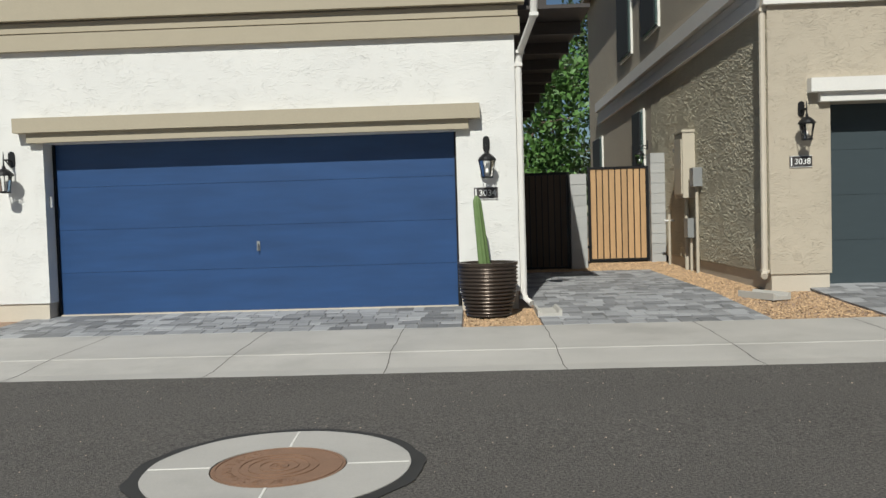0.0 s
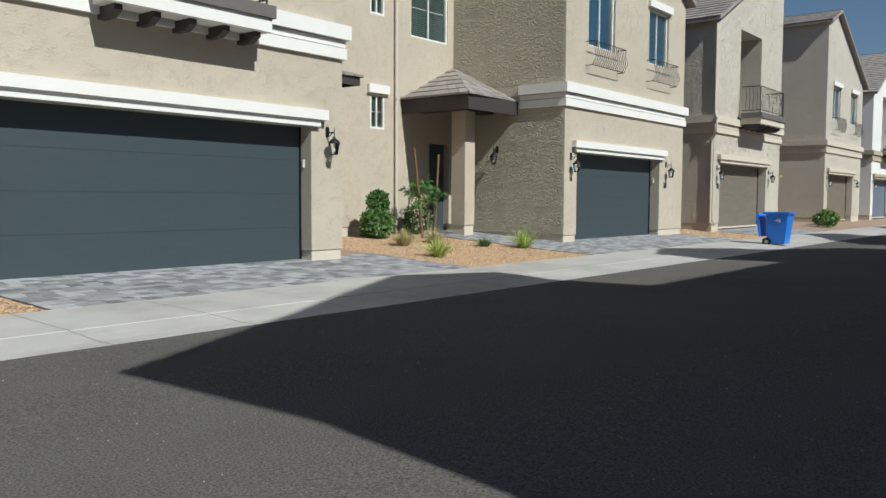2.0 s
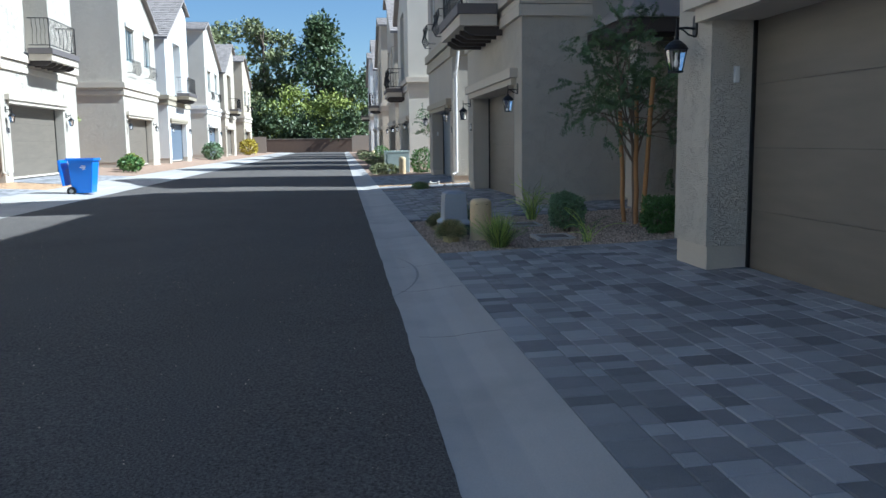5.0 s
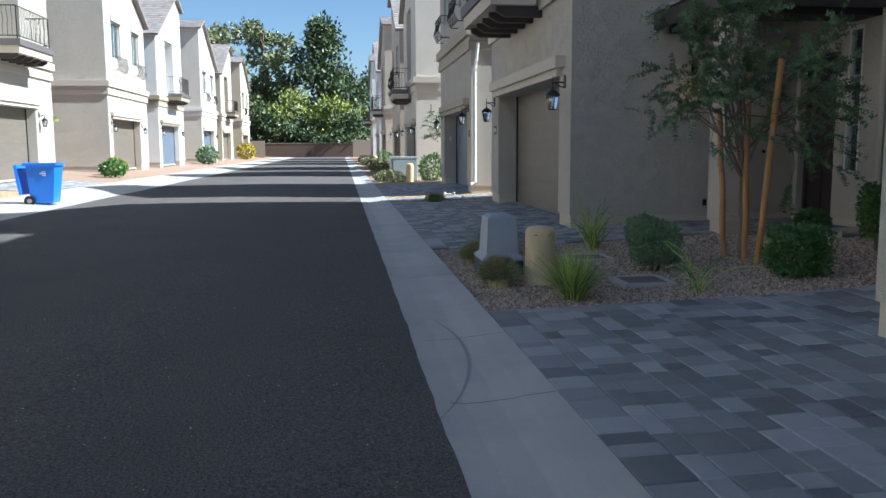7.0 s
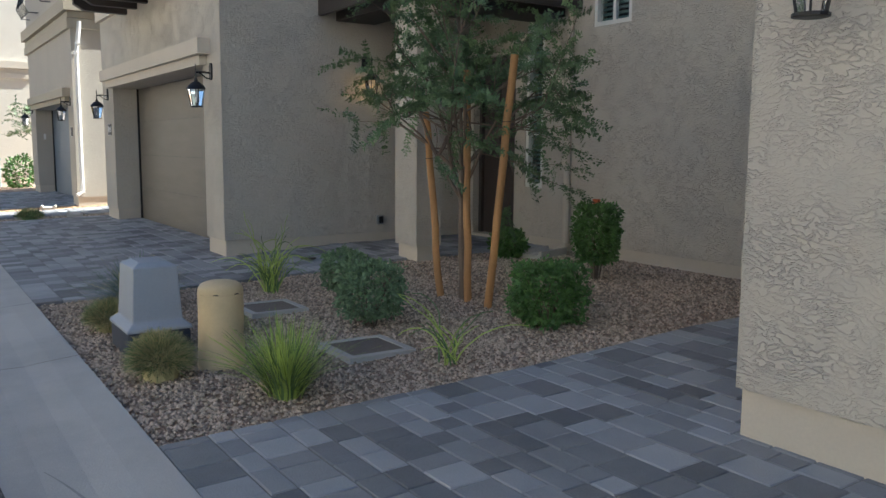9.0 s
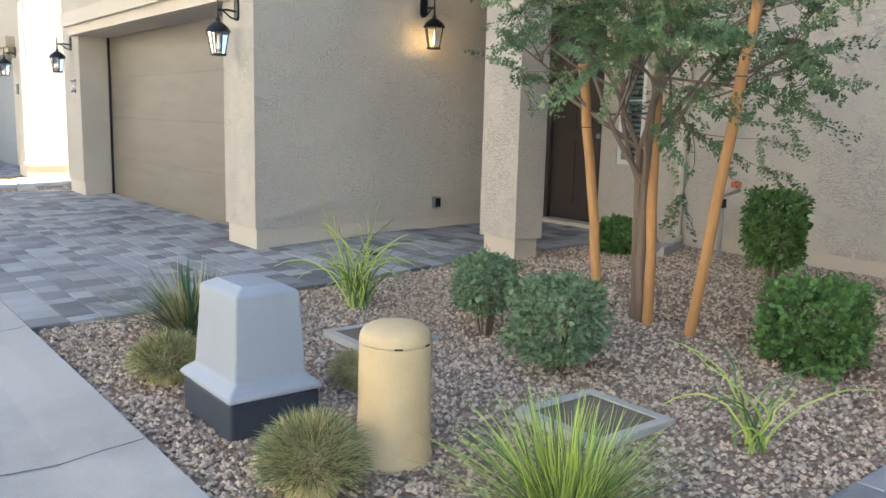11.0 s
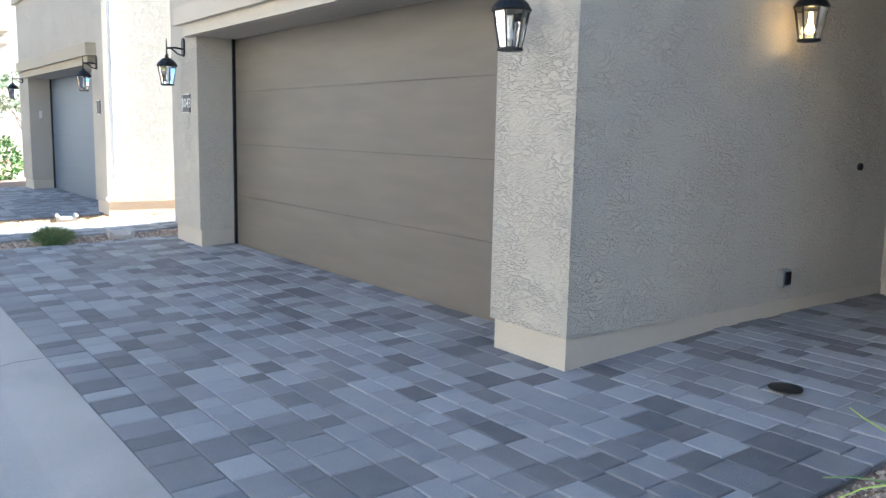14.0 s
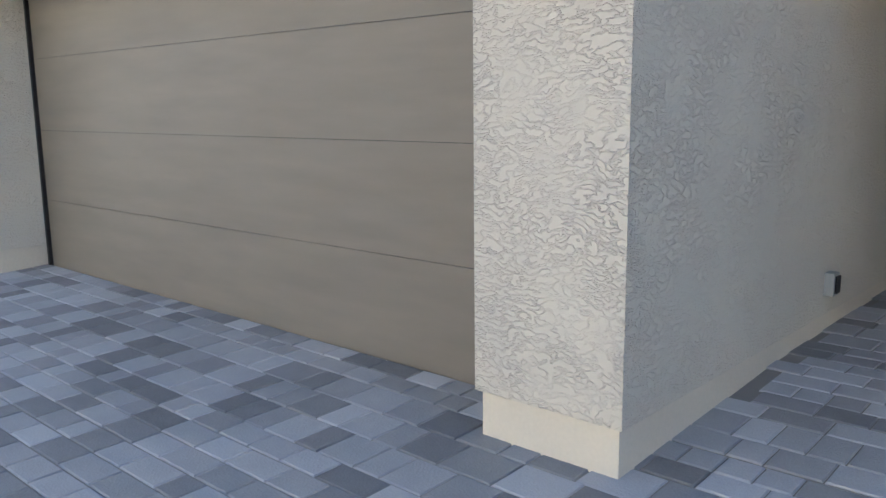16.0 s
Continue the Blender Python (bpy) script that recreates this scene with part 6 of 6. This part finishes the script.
def big_tree(x, y, h, r, material, label, seed, n=5200, leaf=0.30, low=0.25, cone=False, lumps=26):
    rnd = random.Random(seed)
    top = thing("tree", label, "tree", (x, y, 0))
    bm = bmesh.new()
    tube(bm, [(0, 0, -0.1), (0.2, 0.1, h * 0.3), (0, 0.3, h * 0.6), (0.1, 0, h * 0.9)], h * 0.018, 8, h * 0.004)
    centres = []
    for k in range(lumps):
        t = rnd.uniform(low, 1.0)
        rr = r * ((1 - t) * 1.15 + 0.08 if cone else math.sqrt(max(0.05, 1 - ((t - 0.62) / 0.48) ** 2)))
        a, q = rnd.uniform(0, 6.28), rnd.uniform(0.15, 1.0) * rr
        c = Vector((q * math.cos(a), q * math.sin(a), t * h * 0.95))
        centres.append((c, r * rnd.uniform(0.20, 0.36) * (0.75 if cone else 1)))
        tube(bm, [(0, 0, max(0.2, (t - 0.18)) * h), tuple(c * 0.5 + Vector((0, 0, (t - 0.05) * h * 0.5))), tuple(c)], h * 0.006, 5, h * 0.002)
    part("trunk", bm, BARK, top)
    pts = []
    for _ in range(n):
        c, s = rnd.choice(centres)
        d = Vector((rnd.gauss(0, 1), rnd.gauss(0, 1), rnd.gauss(0, 0.8))).normalized()
        pts.append((c + d * s * rnd.uniform(0.35, 1.15), d))
    vs, fs = leaf_quads(rnd, pts, leaf)
    mesh_thing("crown", vs, fs, material, top, "stuff")
    return top


big_tree(137, 22.0, 21.5, 7.0, LEAF_OLIVE, "tall spreading olive-green tree beyond the street", 81, 7000, 0.42)
big_tree(143, 14.5, 23, 6.0, LEAF_OLIVE, "tall airy gray-green tree beyond the street", 82, 6000, 0.42)
big_tree(137, 5.2, 21.5, 10.0, LEAF_FAR, "tall cone-shaped green tree beyond the street", 83, 8000, 0.42, 0.12, True, 90)
big_tree(128, 18.5, 12, 5.5, LEAF_OLIVE, "rounded olive tree over the end wall", 84, 5000, 0.36)
big_tree(126, 10.5, 9.5, 4.8, LEAF_YELLOW, "bright yellow-green tree over the end wall", 85, 5000, 0.30, 0.1)
big_tree(124, 3.5, 8.5, 4.6, LEAF_YELLOW, "bright green tree at the end of the street", 86, 5000, 0.30, 0.1)
big_tree(128, 1.0, 11, 4.6, LEAF_FAR, "dark green tree behind the end wall", 87, 5000, 0.34, 0.1)
big_tree(150, -3.0, 15, 6.0, LEAF_FAR, "dark green tree far behind the shaded row", 88, 5000, 0.4, 0.1)
big_tree(123, 20.5, 7.5, 4.4, LEAF_FAR, "green hedge tree beside the tan wall", 89, 4500, 0.3, 0.05)
big_tree(122, 15.0, 7.0, 4.4, LEAF_FAR, "green bushy tree behind the brown wall", 90, 4500, 0.3, 0.05)
big_tree(121.5, 8.0, 5.6, 4.0, LEAF_FAR, "dark green bushy tree behind the brown wall", 91, 4500, 0.28, 0.05)
big_tree(121.5, 2.0, 5.6, 4.0, LEAF_FAR, "dark bushy tree beside the end of the brown wall", 92, 4500, 0.28, 0.05)
big_tree(118, 24, 5.5, 3.6, LEAF_FLOWER, "golden flowering tree beside the last house", 93, 3500, 0.28, 0.05)
big_tree(-2.3, 34, 10.5, 4.5, LEAF_GREEN, "green tree seen between the two houses", 94, 9000, 0.16, 0.1)
big_tree(0.5, 44, 13.0, 5.0, LEAF_FAR, "taller green tree behind the side yard", 95, 6000, 0.2, 0.1)

# ---- gravel stones ----
STONE = mat("gravel_stone", (0.41, 0.325, 0.25), 0.85, spread=0.14, scale=2, fine=150, fine_amount=0.12, each=0.56)
STONE_TAN = mat("gravel_stone_tan", (0.44, 0.30, 0.175), 0.85, spread=0.12, scale=2, fine=150, fine_amount=0.1, each=0.35)


def gravel(label, x0, x1, y0, y1, rows, count, material, r=0.014, seed=5, skip=()):
    rng = np.random.default_rng(seed)
    c = np.stack([rng.uniform(x0, x1, count), rng.uniform(y0, y1, count)], 1)
    ok = np.ones(len(c), bool)
    for a, b, p, q in skip:
        ok &= ~((c[:, 0] > a) & (c[:, 0] < b) & (c[:, 1] > p) & (c[:, 1] < q))
    c = c[ok]
    n = len(c)
    z = np.interp(c[:, 1], [k[0] for k in rows], [k[1] for k in rows]) - 0.028
    base = np.array([(1, 0, 0), (0, 1, 0), (-1, 0, 0), (0, -1, 0), (0, 0, 1), (0, 0, -1)], float)
    s = rng.uniform(0.55, 1.35, (n, 1, 1)) * r
    shape = base[None] * rng.uniform(0.65, 1.25, (n, 6, 1)) * s * np.array([1, 1, 0.75])
    a = rng.uniform(0, np.pi * 2, n)
    ca, sa = np.cos(a), np.sin(a)
    xy = np.stack([shape[..., 0] * ca[:, None] - shape[..., 1] * sa[:, None], shape[..., 0] * sa[:, None] + shape[..., 1] * ca[:, None], shape[..., 2] + shape[..., 0] * rng.uniform(-0.4, 0.4, (n, 1))], -1)
    xy[..., 0] += c[:, 0:1]
    xy[..., 1] += c[:, 1:2]
    xy[..., 2] += (z + rng.uniform(0.0, 0.010, n))[:, None]
    tri = np.array([(0, 1, 4), (1, 2, 4), (2, 3, 4), (3, 0, 4), (1, 0, 5), (2, 1, 5), (3, 2, 5), (0, 3, 5)])
    faces = (tri[None] + 6 * np.arange(n)[:, None, None]).reshape(-1, 3)
    me = bpy.data.meshes.new("gravel")
    me.from_pydata(xy.reshape(-1, 3).tolist(), [], faces.tolist())
    me.materials.append(material)
    tagged(new("gravel", me), label, "", "", "stuff")


gravel("gray and pinkish crushed gravel of the shaded court", 7.27, 11.28, -2.4, 0.91, COURT_S, 30000, STONE, 0.0135, 5, ((9.64, 10.16, -0.94, -0.42), (8.0, 8.52, -0.97, -0.45)))
gravel("gray and pinkish crushed gravel by the court wall", 7.27, 11.28, -4.82, -2.4, COURT_S, 15000, STONE, 0.0145, 6)
gravel("crushed gravel at the driveway's near edge", -2.6, -0.48, -1.3, 0.91, COURT_S, 9000, STONE, 0.0145, 7)
gravel("crushed gravel between two shaded driveways", 19.77, 20.43, -3, 0.91, COURT_S, 2500, STONE, 0.018, 8)
gravel("crushed gravel by the shaded white house", 21.88, 22.72, -3, 0.91, COURT_S, 2500, STONE_TAN, 0.02, 9)
gravel("tan gravel around the bronze planter", -4.06, -3.22, 10.52, 11.76, YARD_N, 2600, STONE_TAN, 0.014, 10)
gravel("tan gravel along the beige house's side wall", -0.73, 0.48, 10.52, 17, YARD_N, 9000, STONE_TAN, 0.016, 11, ((0, 1, 12.6, 20),))
gravel("tan gravel before the gates", -3.2, -0.05, 16.62, 18.5, YARD_N, 6000, STONE_TAN, 0.018, 12)
gravel("tan gravel of the sunlit planted court", 8.32, 12.98, 10.52, 16.3, COURT_N, 26000, STONE_TAN, 0.017, 13)
gravel("tan gravel beside the greige house", 23.1, 26.2, 10.52, 14.5, COURT_N, 5000, STONE_TAN, 0.025, 14)

gravel("pale grit scattered over the asphalt", -9, 14, 1.7, 8.2, [(1.575, 0.027), (3.4, 0.045), (5.0, 0.055), (6.7, 0.045), (8.31, 0.027)], 2600, STONE, 0.0045, 15)

lay_all()
